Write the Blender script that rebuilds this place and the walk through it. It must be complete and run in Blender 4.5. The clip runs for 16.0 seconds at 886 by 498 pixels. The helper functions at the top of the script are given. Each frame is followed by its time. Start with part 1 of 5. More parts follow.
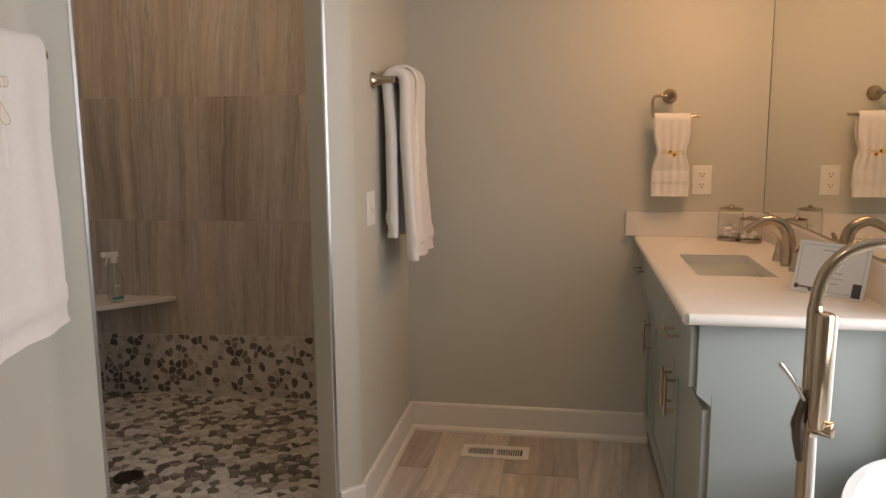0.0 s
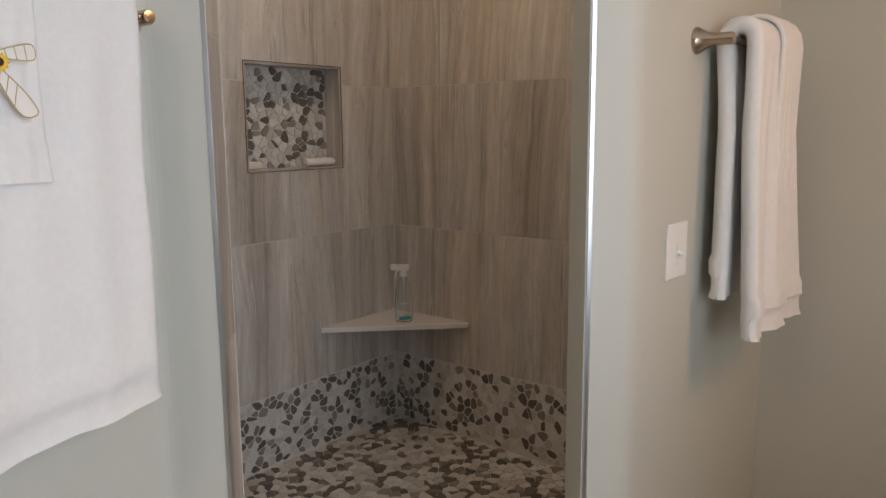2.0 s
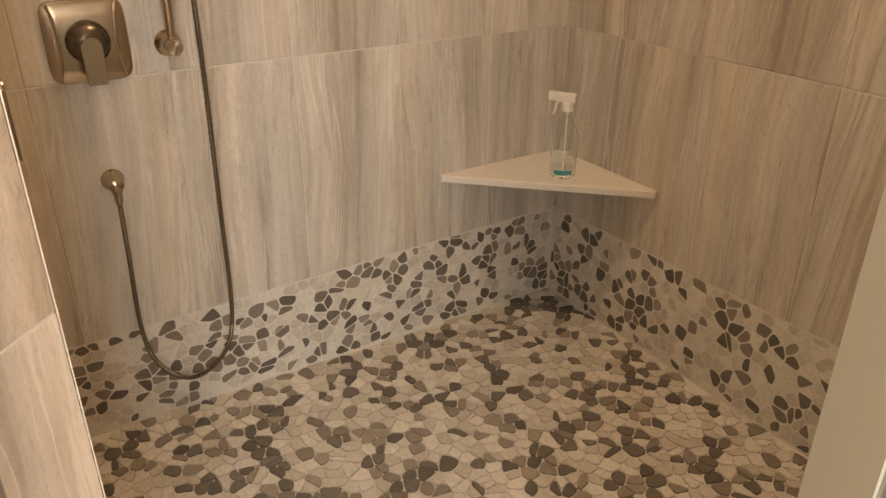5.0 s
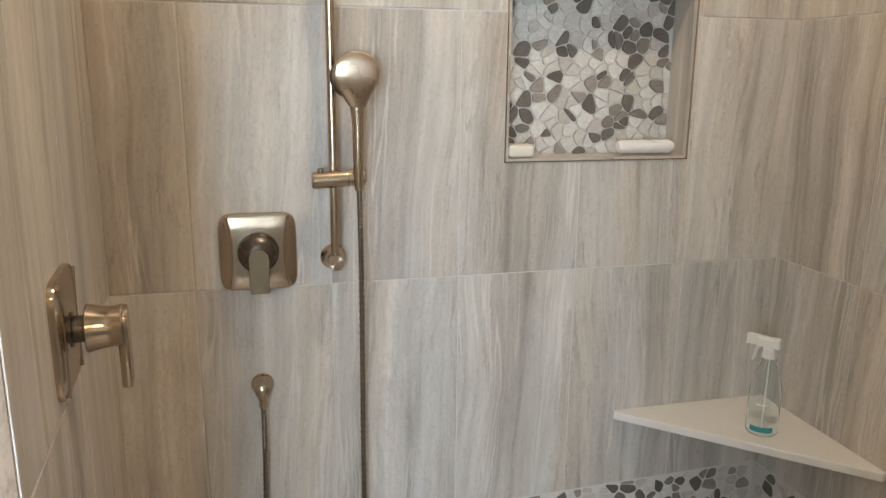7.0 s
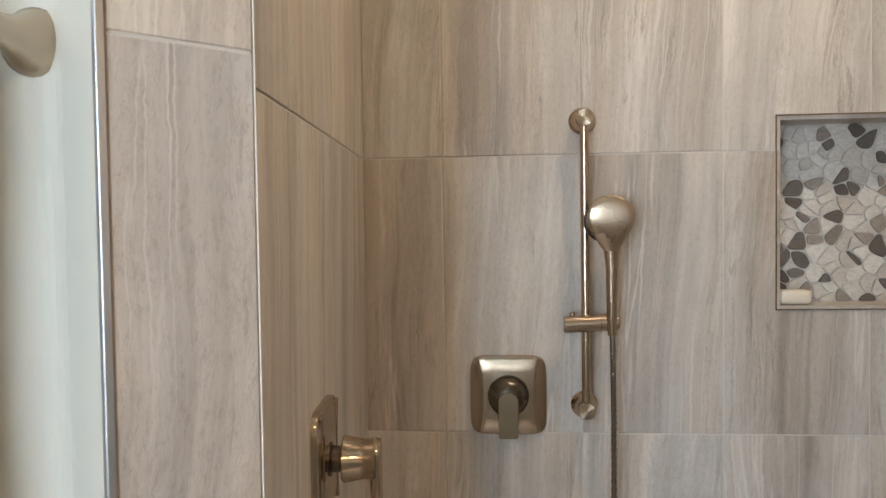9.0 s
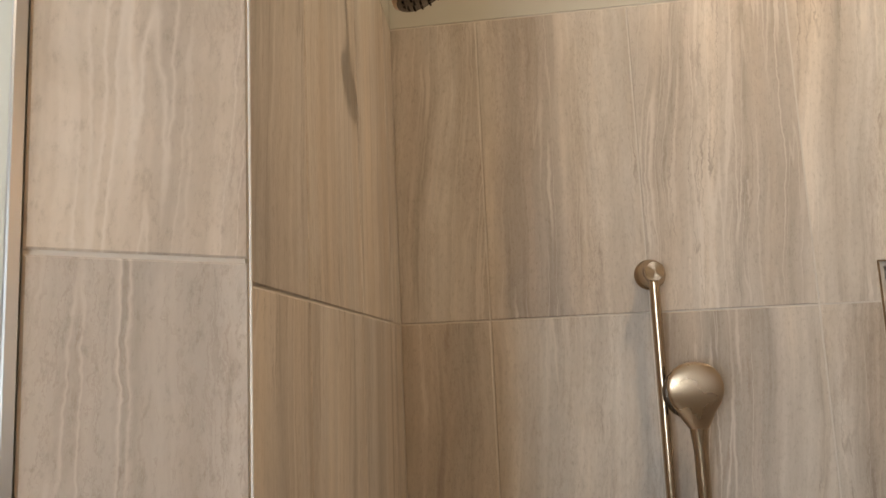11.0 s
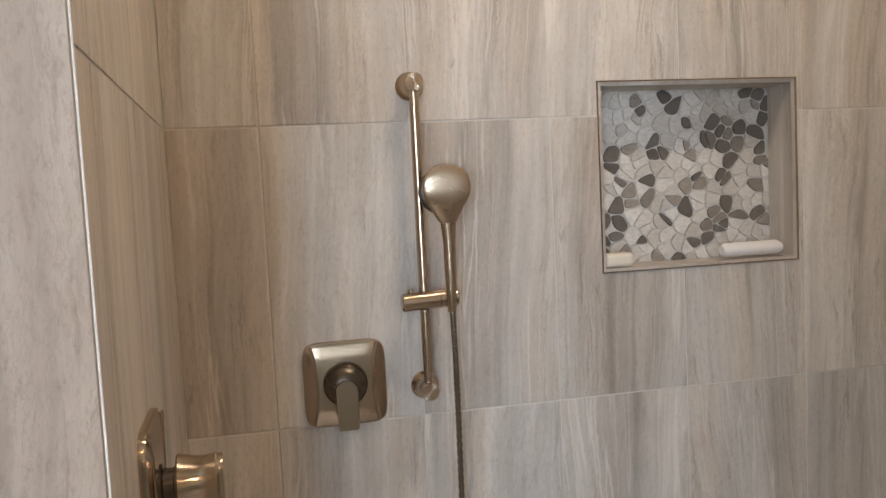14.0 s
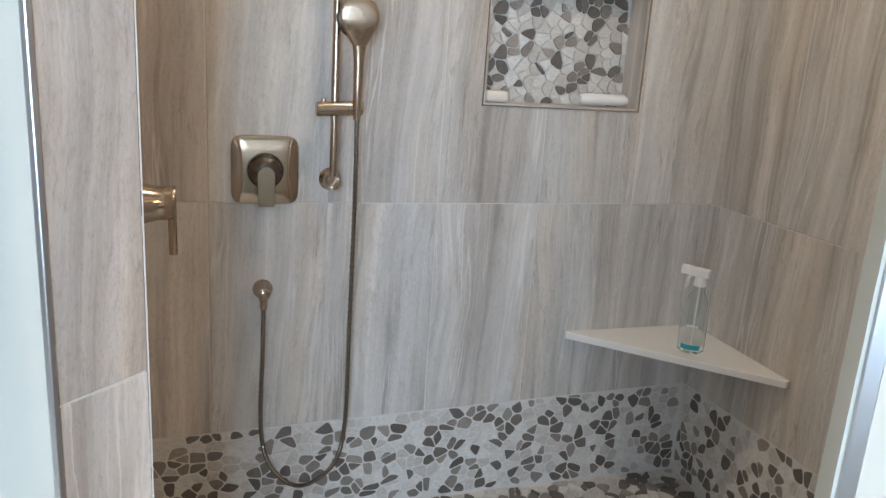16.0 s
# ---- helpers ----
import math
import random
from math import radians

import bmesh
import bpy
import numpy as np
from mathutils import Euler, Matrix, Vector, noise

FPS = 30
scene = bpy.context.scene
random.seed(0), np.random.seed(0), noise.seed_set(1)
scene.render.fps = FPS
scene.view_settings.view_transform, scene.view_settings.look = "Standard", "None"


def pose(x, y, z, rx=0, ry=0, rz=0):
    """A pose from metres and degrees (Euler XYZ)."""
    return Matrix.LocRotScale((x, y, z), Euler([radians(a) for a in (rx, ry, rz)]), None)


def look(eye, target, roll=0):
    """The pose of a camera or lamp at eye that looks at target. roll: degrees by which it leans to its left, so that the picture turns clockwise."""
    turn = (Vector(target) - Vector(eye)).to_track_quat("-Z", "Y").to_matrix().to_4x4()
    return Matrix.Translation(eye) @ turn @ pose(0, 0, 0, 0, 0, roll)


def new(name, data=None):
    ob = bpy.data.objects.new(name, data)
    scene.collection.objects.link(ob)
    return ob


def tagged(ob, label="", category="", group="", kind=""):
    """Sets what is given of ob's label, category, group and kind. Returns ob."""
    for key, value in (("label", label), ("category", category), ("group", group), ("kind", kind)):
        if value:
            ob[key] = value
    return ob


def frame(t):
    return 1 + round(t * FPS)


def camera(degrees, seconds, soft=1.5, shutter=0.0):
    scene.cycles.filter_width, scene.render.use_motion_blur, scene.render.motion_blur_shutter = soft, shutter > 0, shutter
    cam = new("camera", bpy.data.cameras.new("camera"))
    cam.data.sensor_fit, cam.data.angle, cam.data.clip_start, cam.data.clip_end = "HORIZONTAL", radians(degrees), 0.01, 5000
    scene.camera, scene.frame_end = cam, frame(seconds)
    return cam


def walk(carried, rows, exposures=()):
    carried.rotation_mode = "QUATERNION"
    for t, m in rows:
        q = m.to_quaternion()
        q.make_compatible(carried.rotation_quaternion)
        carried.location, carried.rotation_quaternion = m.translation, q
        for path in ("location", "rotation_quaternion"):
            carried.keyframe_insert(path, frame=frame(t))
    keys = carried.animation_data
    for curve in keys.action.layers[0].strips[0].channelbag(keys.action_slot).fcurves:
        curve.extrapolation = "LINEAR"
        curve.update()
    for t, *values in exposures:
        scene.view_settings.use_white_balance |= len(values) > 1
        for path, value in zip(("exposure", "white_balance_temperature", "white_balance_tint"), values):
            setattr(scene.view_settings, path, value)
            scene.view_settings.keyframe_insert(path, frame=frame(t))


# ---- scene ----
cam = camera(61.0, 16.0)
PATH = [
    (0, (2.415, -1.84, 1.337), (2.09, 0.109, 1.033), -0.5),
    (0.5, (2.346, -1.589, 1.336), (1.742, 0.295, 1.04), -0.9),
    (1, (2.38, -1.32, 1.342), (1.498, 0.449, 1.044), -0.9),
    (1.5, (2.401, -1.075, 1.342), (1.323, 0.581, 1.035), -0.8),
    (2, (2.382, -0.797, 1.342), (1.105, 0.711, 1.027), -0.5),
    (2.5, (2.384, -0.578, 1.341), (0.922, 0.742, 0.998), -0.5),
    (3, (2.339, -0.427, 1.316), (0.784, 0.761, 0.902), -0.6),
    (3.5, (2.164, -0.251, 1.301), (0.619, 0.886, 0.735), -0.5),
    (3.7, (2.116, -0.189, 1.31), (0.583, 0.922, 0.665), 0.2),
    (5.8, (1.65, 0.173, 1.314), (0.129, 1.098, 0.402), 0.4),
    (6, (1.634, 0.187, 1.33), (0.054, 1.096, 0.507), 0.7),
    (6.5, (1.651, 0.249, 1.357), (-0.1, 1.007, 0.757), 0.6),
    (7, (1.679, 0.314, 1.391), (-0.208, 0.794, 0.933), 0.5),
    (7.5, (1.685, 0.319, 1.454), (-0.258, 0.56, 1.043), 0.0),
    (8, (1.722, 0.335, 1.368), (-0.268, 0.383, 1.169), -0.9),
    (8.5, (1.704, 0.326, 1.382), (-0.291, 0.268, 1.252), -0.8),
    (9, (1.658, 0.322, 1.377), (-0.334, 0.147, 1.312), -0.8),
    (9.5, (1.546, 0.281, 1.364), (-0.437, 0.025, 1.382), -1.4),
    (10, (1.476, 0.266, 1.396), (-0.496, -0.042, 1.532), -1.6),
    (10.2, (1.457, 0.267, 1.423), (-0.508, -0.052, 1.622), -1.8),
    (12.3, (1.466, 0.298, 1.478), (-0.521, 0.076, 1.794), -2.4),
    (12.5, (1.472, 0.296, 1.47), (-0.504, 0.126, 1.726), -2.3),
    (13, (1.492, 0.263, 1.438), (-0.505, 0.274, 1.543), -3.1),
    (13.5, (1.507, 0.237, 1.401), (-0.482, 0.441, 1.373), -3.4),
    (14, (1.534, 0.234, 1.372), (-0.424, 0.619, 1.23), -2.9),
    (14.5, (1.613, 0.276, 1.37), (-0.304, 0.777, 1.097), -1.3),
    (15, (1.676, 0.273, 1.36), (-0.195, 0.865, 0.973), 0.7),
    (15.5, (1.792, 0.226, 1.352), (-0.051, 0.855, 0.896), 2.3),
    (16, (1.942, 0.182, 1.309), (0.097, 0.773, 0.811), 3.7),
]
EXPOSURES = [
    (0, -1.08, 7600, 22.1),
    (1.5, -0.86, 6650, 18.5),
    (2.5, -0.88, 6600, 16.5),
    (3.5, -0.66, 7200, 19.0),
    (6, 0.57, 10130, 20.8),
    (6.5, 0.54, 6790, 9.5),
    (7, 0.40, 6100, 7.6),
    (7.5, 0.15, 5410, 3.8),
    (9, -0.01, 6250, 10.5),
    (10, -0.26, 7350, 14),
    (12.5, -0.20, 6800, 15.1),
    (13.5, -0.06, 6450, 13.9),
    (14.5, 0.17, 6000, 12.5),
    (16, 0.27, 5510, 8.4),
]
walk(cam, [(t, look(eye, target, roll)) for t, eye, target, roll in PATH], EXPOSURES)

# ---- plan, in metres: shower corner at the origin, shower floor at z = 0 ----
BATH_FLOOR = -0.03
CEILING = 2.74
BACK = 1.665           # shower back wall
SHOWER_EAST = 1.57     # shower side of the wall beside the vanity area
WEST = 1.03            # bath side of the towel wall
EAST = 3.225           # wall behind the vanity
BAY = 3.90             # wall behind the tub
BAY_Y = 0.0            # where the tub bay begins
NORTH = 1.455          # far wall of the bath
SOUTH = -4.2
JAMB_L, JAMB_L_IN = (1.12, 0.02), (1.03, 0.108)
JAMB_R, JAMB_R_IN = (1.636, 0.536), (1.548, 0.626)
TURN_L, TURN_R = (1.03, -0.07), (1.705, 0.605)
PEBBLE = 0.305
ROW = 0.61
COL = 0.305
NICHE = (0.890, 1.366, 1.187, 1.597, 0.09)
HEAD_TURN = radians(3.6)   # the wall behind the shower head is not quite square
HEAD = (math.cos(HEAD_TURN), math.sin(HEAD_TURN))
HEAD_LONG = 0.986
BAND_SOUTH, BAND_CORNER, BAND_EAST = 0.270, 0.316, 0.338   # the pebble band rises round the shower

# ---- world and lights ----
world = bpy.data.worlds.new("world")
scene.world = world
world.use_nodes = True
sky = world.node_tree.nodes.new("ShaderNodeTexSky")
sky.sky_type, sky.sun_disc = "NISHITA", False
sky.sun_elevation, sky.sun_rotation = radians(40), radians(200)
world.node_tree.nodes["Background"].inputs["Strength"].default_value = 0.1
world.node_tree.links.new(sky.outputs["Color"], world.node_tree.nodes["Background"].inputs["Color"])


def area_lamp(name, eye, target, w, h, power, color, spread=180):
    data = bpy.data.lights.new(name, "AREA")
    data.shape, data.size, data.size_y = "RECTANGLE", w, h
    data.energy, data.color, data.spread = power, color, radians(spread)
    ob = new(name, data)
    ob.matrix_world = look(eye, target)
    return ob


sun = new("sun", bpy.data.lights.new("sun", "SUN"))
sun.data.energy, sun.data.angle = 0.8, radians(12)
sun.matrix_world = look((6, 3, 8), (0, 0, 0))
area_lamp("window_daylight", (BAY - 0.06, -0.72, 1.46), (0.9, -0.1, 0.85), 1.25, 1.35, 72, (0.77, 0.90, 1.0))
area_lamp("shower_downlight", (0.71, 0.84, CEILING - 0.03), (0.71, 0.84, 0), 0.13, 0.13, 11.5, (1.0, 0.78, 0.55))
area_lamp("vanity_lamp", (EAST - 0.16, 0.85, 2.08), (2.72, 0.95, 0.9), 0.14, 0.60, 18, (1.0, 0.60, 0.31), 176)
# Added warm fill for the bath side; no fitting is known there.
area_lamp("bath_warm_fill", (2.1, -2.0, CEILING - 0.03), (2.1, -2.0, 0), 0.14, 0.14, 18, (1.0, 0.76, 0.52))

# ---- materials ----


class Nodes:
    """A small writer of node trees."""

    def __init__(self, name, rough=0.5, metal=0.0, color=(0.5, 0.5, 0.5)):
        self.mat = bpy.data.materials.new(name)
        self.mat.use_nodes = True
        self.tree = self.mat.node_tree
        self.bsdf = self.tree.nodes["Principled BSDF"]
        self.set(self.bsdf, "Roughness", rough)
        self.set(self.bsdf, "Metallic", metal)
        self.set(self.bsdf, "Base Color", (*color, 1))

    def set(self, node, key, value):
        node.inputs[key].default_value = value

    def link(self, a, b):
        self.tree.links.new(a, b)

    def node(self, kind, **values):
        n = self.tree.nodes.new("ShaderNode" + kind)
        for key, value in values.items():
            n.inputs[key.replace("_", " ")].default_value = value
        return n

    def coords(self, scale=(1, 1, 1), by_object=False, world_space=False):
        tc = self.node("TexCoord")
        m = self.node("Mapping", Scale=scale)
        if world_space:
            geo = self.node("NewGeometry")
            self.link(geo.outputs["Position"], m.inputs["Vector"])
        else:
            self.link(tc.outputs["Object"], m.inputs["Vector"])
        if by_object:
            info = self.node("ObjectInfo")
            mul = self.node("Math")
            mul.operation = "MULTIPLY"
            self.link(info.outputs["Random"], mul.inputs[0])
            mul.inputs[1].default_value = 47.0
            comb = self.node("CombineXYZ")
            for k in range(3):
                self.link(mul.outputs[0], comb.inputs[k])
            self.link(comb.outputs[0], m.inputs["Location"])
        return m.outputs["Vector"]

    def scaled(self, vector, scale):
        m = self.node("Mapping", Scale=scale)
        self.link(vector, m.inputs["Vector"])
        return m.outputs["Vector"]

    def shifted(self, vector, *pairs):
        """The vector with its x moved by each factor (less a half) times its amount."""
        sep, comb = self.node("SeparateXYZ"), self.node("CombineXYZ")
        self.link(vector, sep.inputs[0])
        x = sep.outputs[0]
        for fac, amount in zip(pairs[::2], pairs[1::2]):
            n = self.node("Math")
            n.operation = "MULTIPLY_ADD"
            self.link(fac, n.inputs[0])
            n.inputs[1].default_value = amount
            self.link(x, n.inputs[2])
            x = n.outputs[0]
        self.link(x, comb.inputs[0])
        self.link(sep.outputs[1], comb.inputs[1])
        self.link(sep.outputs[2], comb.inputs[2])
        return comb.outputs[0]

    def noise(self, vector, scale=5.0, detail=4.0, rough=0.5, distortion=0.0):
        n = self.node("TexNoise", Scale=scale, Detail=detail, Roughness=rough, Distortion=distortion)
        self.link(vector, n.inputs["Vector"])
        return n.outputs["Fac"]

    def ramp(self, fac, stops):
        n = self.node("ValToRGB")
        e = n.color_ramp.elements
        while len(e) < len(stops):
            e.new(0.5)
        for k, (p, c) in enumerate(stops):
            e[k].position, e[k].color = p, (*c, 1)
        self.link(fac, n.inputs["Fac"])
        return n.outputs["Color"]

    def mix(self, fac, a, b, mode="MIX"):
        n = self.node("Mix")
        n.data_type, n.blend_type = "RGBA", mode
        for key, v in ((0, fac), (6, a), (7, b)):
            if isinstance(v, (int, float)):
                n.inputs[key].default_value = v
            elif isinstance(v, tuple):
                n.inputs[key].default_value = (*v, 1)
            else:
                self.link(v, n.inputs[key])
        return n.outputs[2]

    def base(self, color):
        self.link(color, self.bsdf.inputs["Base Color"])
        return self

    def bump(self, fac, strength=0.1, distance=0.002):
        n = self.node("Bump", Strength=strength, Distance=distance)
        self.link(fac, n.inputs["Height"])
        self.link(n.outputs["Normal"], self.bsdf.inputs["Normal"])
        return self

    def rough_from(self, fac, low, high):
        n = self.node("MapRange")
        n.inputs["To Min"].default_value, n.inputs["To Max"].default_value = low, high
        self.link(fac, n.inputs["Value"])
        self.link(n.outputs[0], self.bsdf.inputs["Roughness"])
        return self


def paint(name, color, rough=0.55):
    m = Nodes(name, rough, 0, color)
    v = m.coords(world_space=True)
    big = m.noise(v, 1.3, 3)
    m.base(m.mix(big, tuple(c * 0.96 for c in color), tuple(min(1, c * 1.04) for c in color)))
    m.bump(m.noise(v, 220, 2), 0.12, 0.0006)
    return m.mat


def vein_tile(name, pale, mid, deep, vein):
    """Porcelain with drifting vertical strata; the tile's own x is its width, y its height."""
    m = Nodes(name, 0.36)
    v0 = m.coords((1, 1, 1), by_object=True)
    info = m.node("ObjectInfo")
    # each tile's strata lean a little to one side
    sep = m.node("SeparateXYZ")
    m.link(v0, sep.inputs[0])
    lean = m.node("MapRange")
    lean.inputs["To Min"].default_value, lean.inputs["To Max"].default_value = -0.02, 0.09
    m.link(info.outputs["Random"], lean.inputs["Value"])
    slope = m.node("Math")
    slope.operation = "MULTIPLY"
    m.link(sep.outputs[1], slope.inputs[0])
    m.link(lean.outputs[0], slope.inputs[1])
    v = m.shifted(v0, slope.outputs[0], -1.0)
    warp = m.noise(m.scaled(v, (2.2, 1.5, 1)), 1.0, 2, 0.45)
    fine_warp = m.noise(m.scaled(v, (22, 15, 1)), 1.0, 4, 0.7)
    u = m.shifted(v, warp, 0.085, fine_warp, 0.013)
    bands = m.noise(m.scaled(u, (7.5, 0.28, 1)), 1.0, 3, 0.55)
    body = m.ramp(bands, [(0.34, deep), (0.45, mid), (0.57, pale), (0.70, mid)])
    streak = m.ramp(m.noise(m.scaled(u, (26, 0.9, 1)), 1.0, 4, 0.62), [(0.32, (0.62, 0.595, 0.565)), (0.44, (0.93, 0.925, 0.92)), (0.56, (1.0, 1.0, 1.0)), (0.68, (1.16, 1.155, 1.15))])
    color = m.mix(0.85, body, streak, "MULTIPLY")
    hair = m.ramp(m.noise(m.scaled(u, (150, 4, 1)), 1.0, 3, 0.6), [(0.34, (0.955, 0.95, 0.945)), (0.5, (1, 1, 1)), (0.7, (1.035, 1.035, 1.035))])
    color = m.mix(1.0, color, hair, "MULTIPLY")
    cloud = m.noise(m.scaled(u, (16, 5, 1)), 1.0, 6, 0.7, 0.6)
    color = m.mix(0.8, color, m.ramp(cloud, [(0.3, (0.86, 0.85, 0.835)), (0.5, (0.99, 0.99, 0.985)), (0.72, (1.09, 1.09, 1.09))]), "MULTIPLY")
    hue = m.noise(m.scaled(u, (6, 0.5, 1)), 1.0, 3, 0.6)
    color = m.mix(1.0, color, m.ramp(hue, [(0.36, (1.05, 1.0, 0.94)), (0.5, (1, 1, 1)), (0.64, (0.97, 1.0, 1.035))]), "MULTIPLY")
    # fine pinkish crazing along some strata, and grit
    craze_at = m.ramp(m.noise(m.scaled(u, (9, 1.1, 1)), 1.0, 3), [(0.44, (0, 0, 0)), (0.58, (1, 1, 1))])
    jag = m.shifted(u, m.noise(m.scaled(v, (95, 60, 1)), 1.0, 4, 0.75), 0.012)
    craze = m.ramp(m.noise(m.scaled(jag, (52, 5.5, 1)), 1.0, 5, 0.72, 0.5), [(0.30, (0.80, 0.80, 0.80)), (0.42, (0.15, 0.15, 0.15)), (0.478, (0, 0, 0)), (0.50, (0.45, 0.45, 0.45)), (0.522, (0, 0, 0))])
    color = m.mix(m.mix(1.0, craze_at, craze, "MULTIPLY"), color, tuple(c * k for c, k in zip(deep, (0.74, 0.67, 0.63))))
    grit = m.noise(m.scaled(v, (190, 75, 1)), 1.0, 4, 0.8)
    color = m.mix(0.8, color, m.ramp(grit, [(0.32, (0.80, 0.79, 0.77)), (0.46, (1, 1, 1)), (0.7, (1.06, 1.06, 1.06))]), "MULTIPLY")
    # pale and dark lines along the edges of the strata
    pale_here = m.ramp(m.noise(m.scaled(u, (8, 1.4, 1)), 1.0, 2), [(0.44, (0, 0, 0)), (0.54, (1, 1, 1))])
    field = m.noise(m.scaled(u, (13, 0.45, 1)), 1.0, 3, 0.6)
    pale_line = m.ramp(field, [(0.462, (0, 0, 0)), (0.470, (0.5, 0.5, 0.5)), (0.478, (0, 0, 0)), (0.526, (0, 0, 0)), (0.543, (0.7, 0.7, 0.7)), (0.556, (0, 0, 0)), (0.594, (0, 0, 0)), (0.612, (0.6, 0.6, 0.6)), (0.628, (0, 0, 0))])
    color = m.mix(m.mix(1.0, pale_here, pale_line, "MULTIPLY"), color, tuple(min(1.0, c * 1.15) for c in pale))
    dark_here = m.ramp(m.noise(m.scaled(u, (7, 2.4, 1)), 1.0, 3), [(0.54, (0, 0, 0)), (0.66, (1, 1, 1))])
    rough_u = m.shifted(u, m.noise(m.scaled(v, (60, 45, 1)), 1.0, 3, 0.7), 0.016)
    dark_line = m.ramp(m.noise(m.scaled(rough_u, (17, 0.8, 1)), 1.0, 3, 0.6), [(0.492, (0, 0, 0)), (0.499, (0.6, 0.6, 0.6)), (0.514, (0, 0, 0)), (0.562, (0, 0, 0)), (0.574, (0.45, 0.45, 0.45)), (0.582, (0, 0, 0))])
    color = m.mix(m.mix(1.0, dark_here, dark_line, "MULTIPLY"), color, vein)
    color = m.mix(1.0, color, m.ramp(info.outputs["Random"], [(0.0, (0.92, 0.915, 0.91)), (0.5, (1.02, 1.02, 1.02)), (0.75, (0.95, 0.95, 0.955)), (1.0, (1.05, 1.05, 1.05))]), "MULTIPLY")
    m.base(color)
    m.bump(m.noise(m.scaled(u, (60, 4, 1)), 1.0, 3), 0.08, 0.0008)
    m.rough_from(cloud, 0.30, 0.46)
    return m.mat


def metal(name, color, rough=0.3, aniso=0.6, radial=False):
    """Brushed metal; with radial set the brushing runs round the part's own z axis."""
    m = Nodes(name, rough, 1.0, color)
    m.set(m.bsdf, "Anisotropic", aniso)
    tangent = m.node("Tangent")
    tangent.direction_type, tangent.axis = "RADIAL", "Z"
    m.link(tangent.outputs[0], m.bsdf.inputs["Tangent"])
    v = m.coords(world_space=not radial)
    wear = m.noise(m.scaled(v, (9, 9, 9)), 1.0, 4)
    m.base(m.mix(wear, tuple(c * 0.9 for c in color), tuple(c * 1.07 for c in color)))
    if not radial:
        m.bump(m.noise(m.scaled(v, (160, 160, 2600)), 1.0, 2), 0.05, 0.0004)
    m.rough_from(wear, rough * 0.85, rough * 1.2)
    return m.mat


def cloth(name, color):
    m = Nodes(name, 0.95, 0, color)
    v = m.coords(world_space=True)
    m.base(m.mix(m.noise(v, 90, 4), tuple(c * 0.9 for c in color), color))
    m.bump(m.noise(v, 480, 3, 0.7), 0.6, 0.002)
    m.set(m.bsdf, "Sheen Weight", 0.25)
    return m.mat


def pebble(name, a, b, c):
    m = Nodes(name, 0.5)
    v = m.coords(world_space=True)
    geo = m.node("NewGeometry")
    info = m.node("ObjectInfo")
    add = m.node("Math")
    add.operation = "ADD"
    m.link(geo.outputs["Random Per Island"], add.inputs[0])
    m.link(info.outputs["Random"], add.inputs[1])
    fr = m.node("Math")
    fr.operation = "FRACT"
    m.link(add.outputs[0], fr.inputs[0])
    tone = m.ramp(fr.outputs[0], [(0.0, a), (0.5, b), (1.0, c)])
    grain = m.ramp(m.noise(v, 70, 5, 0.65, 1.0), [(0.3, (0.8, 0.8, 0.8)), (0.6, (1.05, 1.04, 1.03))])
    layers = m.noise(m.scaled(m.coords((1, 1, 1), by_object=True), (70, 240, 90)), 1.0, 3, 0.6, 0.8)
    striped = m.mix(0.7, tone, m.ramp(layers, [(0.36, (0.84, 0.82, 0.79)), (0.5, (1, 1, 1)), (0.66, (1.13, 1.12, 1.11))]), "MULTIPLY")
    m.base(m.mix(0.8, striped, grain, "MULTIPLY"))
    m.bump(m.noise(v, 300, 3), 0.1, 0.001)
    m.rough_from(m.noise(v, 40, 3), 0.32, 0.6)
    return m.mat


def plain(name, color, rough=0.4, metal_amount=0.0, **more):
    m = Nodes(name, rough, metal_amount, color)
    for k, v in more.items():
        m.set(m.bsdf, k.replace("_", " "), v)
    vec = m.coords(world_space=True)
    if not more:
        m.base(m.mix(m.noise(vec, 35, 3), tuple(c * 0.94 for c in color), color))
    return m.mat


WALL = paint("sage_grey_paint", (0.53, 0.53, 0.475))
CEIL = paint("ceiling_paint", (0.72, 0.72, 0.69), 0.8)
TRIM_WHITE = paint("white_trim_paint", (0.74, 0.73, 0.69), 0.35)
CABINET = paint("blue_grey_cabinet_paint", (0.33, 0.372, 0.362), 0.4)
TILE_WALL = vein_tile("veined_wall_tile", (0.630, 0.592, 0.546), (0.550, 0.508, 0.461), (0.458, 0.413, 0.366), (0.22, 0.178, 0.143))
FLOOR_TILE = vein_tile("grey_brown_floor_tile", (0.50, 0.45, 0.40), (0.42, 0.375, 0.33), (0.33, 0.29, 0.25), (0.24, 0.20, 0.17))
GROUT = plain("warm_grey_grout", (0.66, 0.63, 0.585), 0.9)
PEB_LIGHT = pebble("pale_pebble", (0.49, 0.455, 0.41), (0.60, 0.575, 0.535), (0.68, 0.66, 0.62))
PEB_DARK = pebble("dark_pebble", (0.108, 0.093, 0.081), (0.162, 0.142, 0.123), (0.32, 0.28, 0.24))
NICKEL = metal("brushed_nickel", (0.51, 0.41, 0.31), 0.19)
SPUN_NICKEL = metal("spun_nickel", (0.62, 0.51, 0.40), 0.22, 0.9, True)
# Darker copy of the nickel: shade put into the colour, also for dark parts.
DARK_NICKEL = metal("shaded_nickel", (0.15, 0.13, 0.11), 0.25)
CHROME = metal("polished_chrome", (0.72, 0.71, 0.70), 0.12)
ALU = metal("aluminium_edge", (0.55, 0.56, 0.58), 0.36)
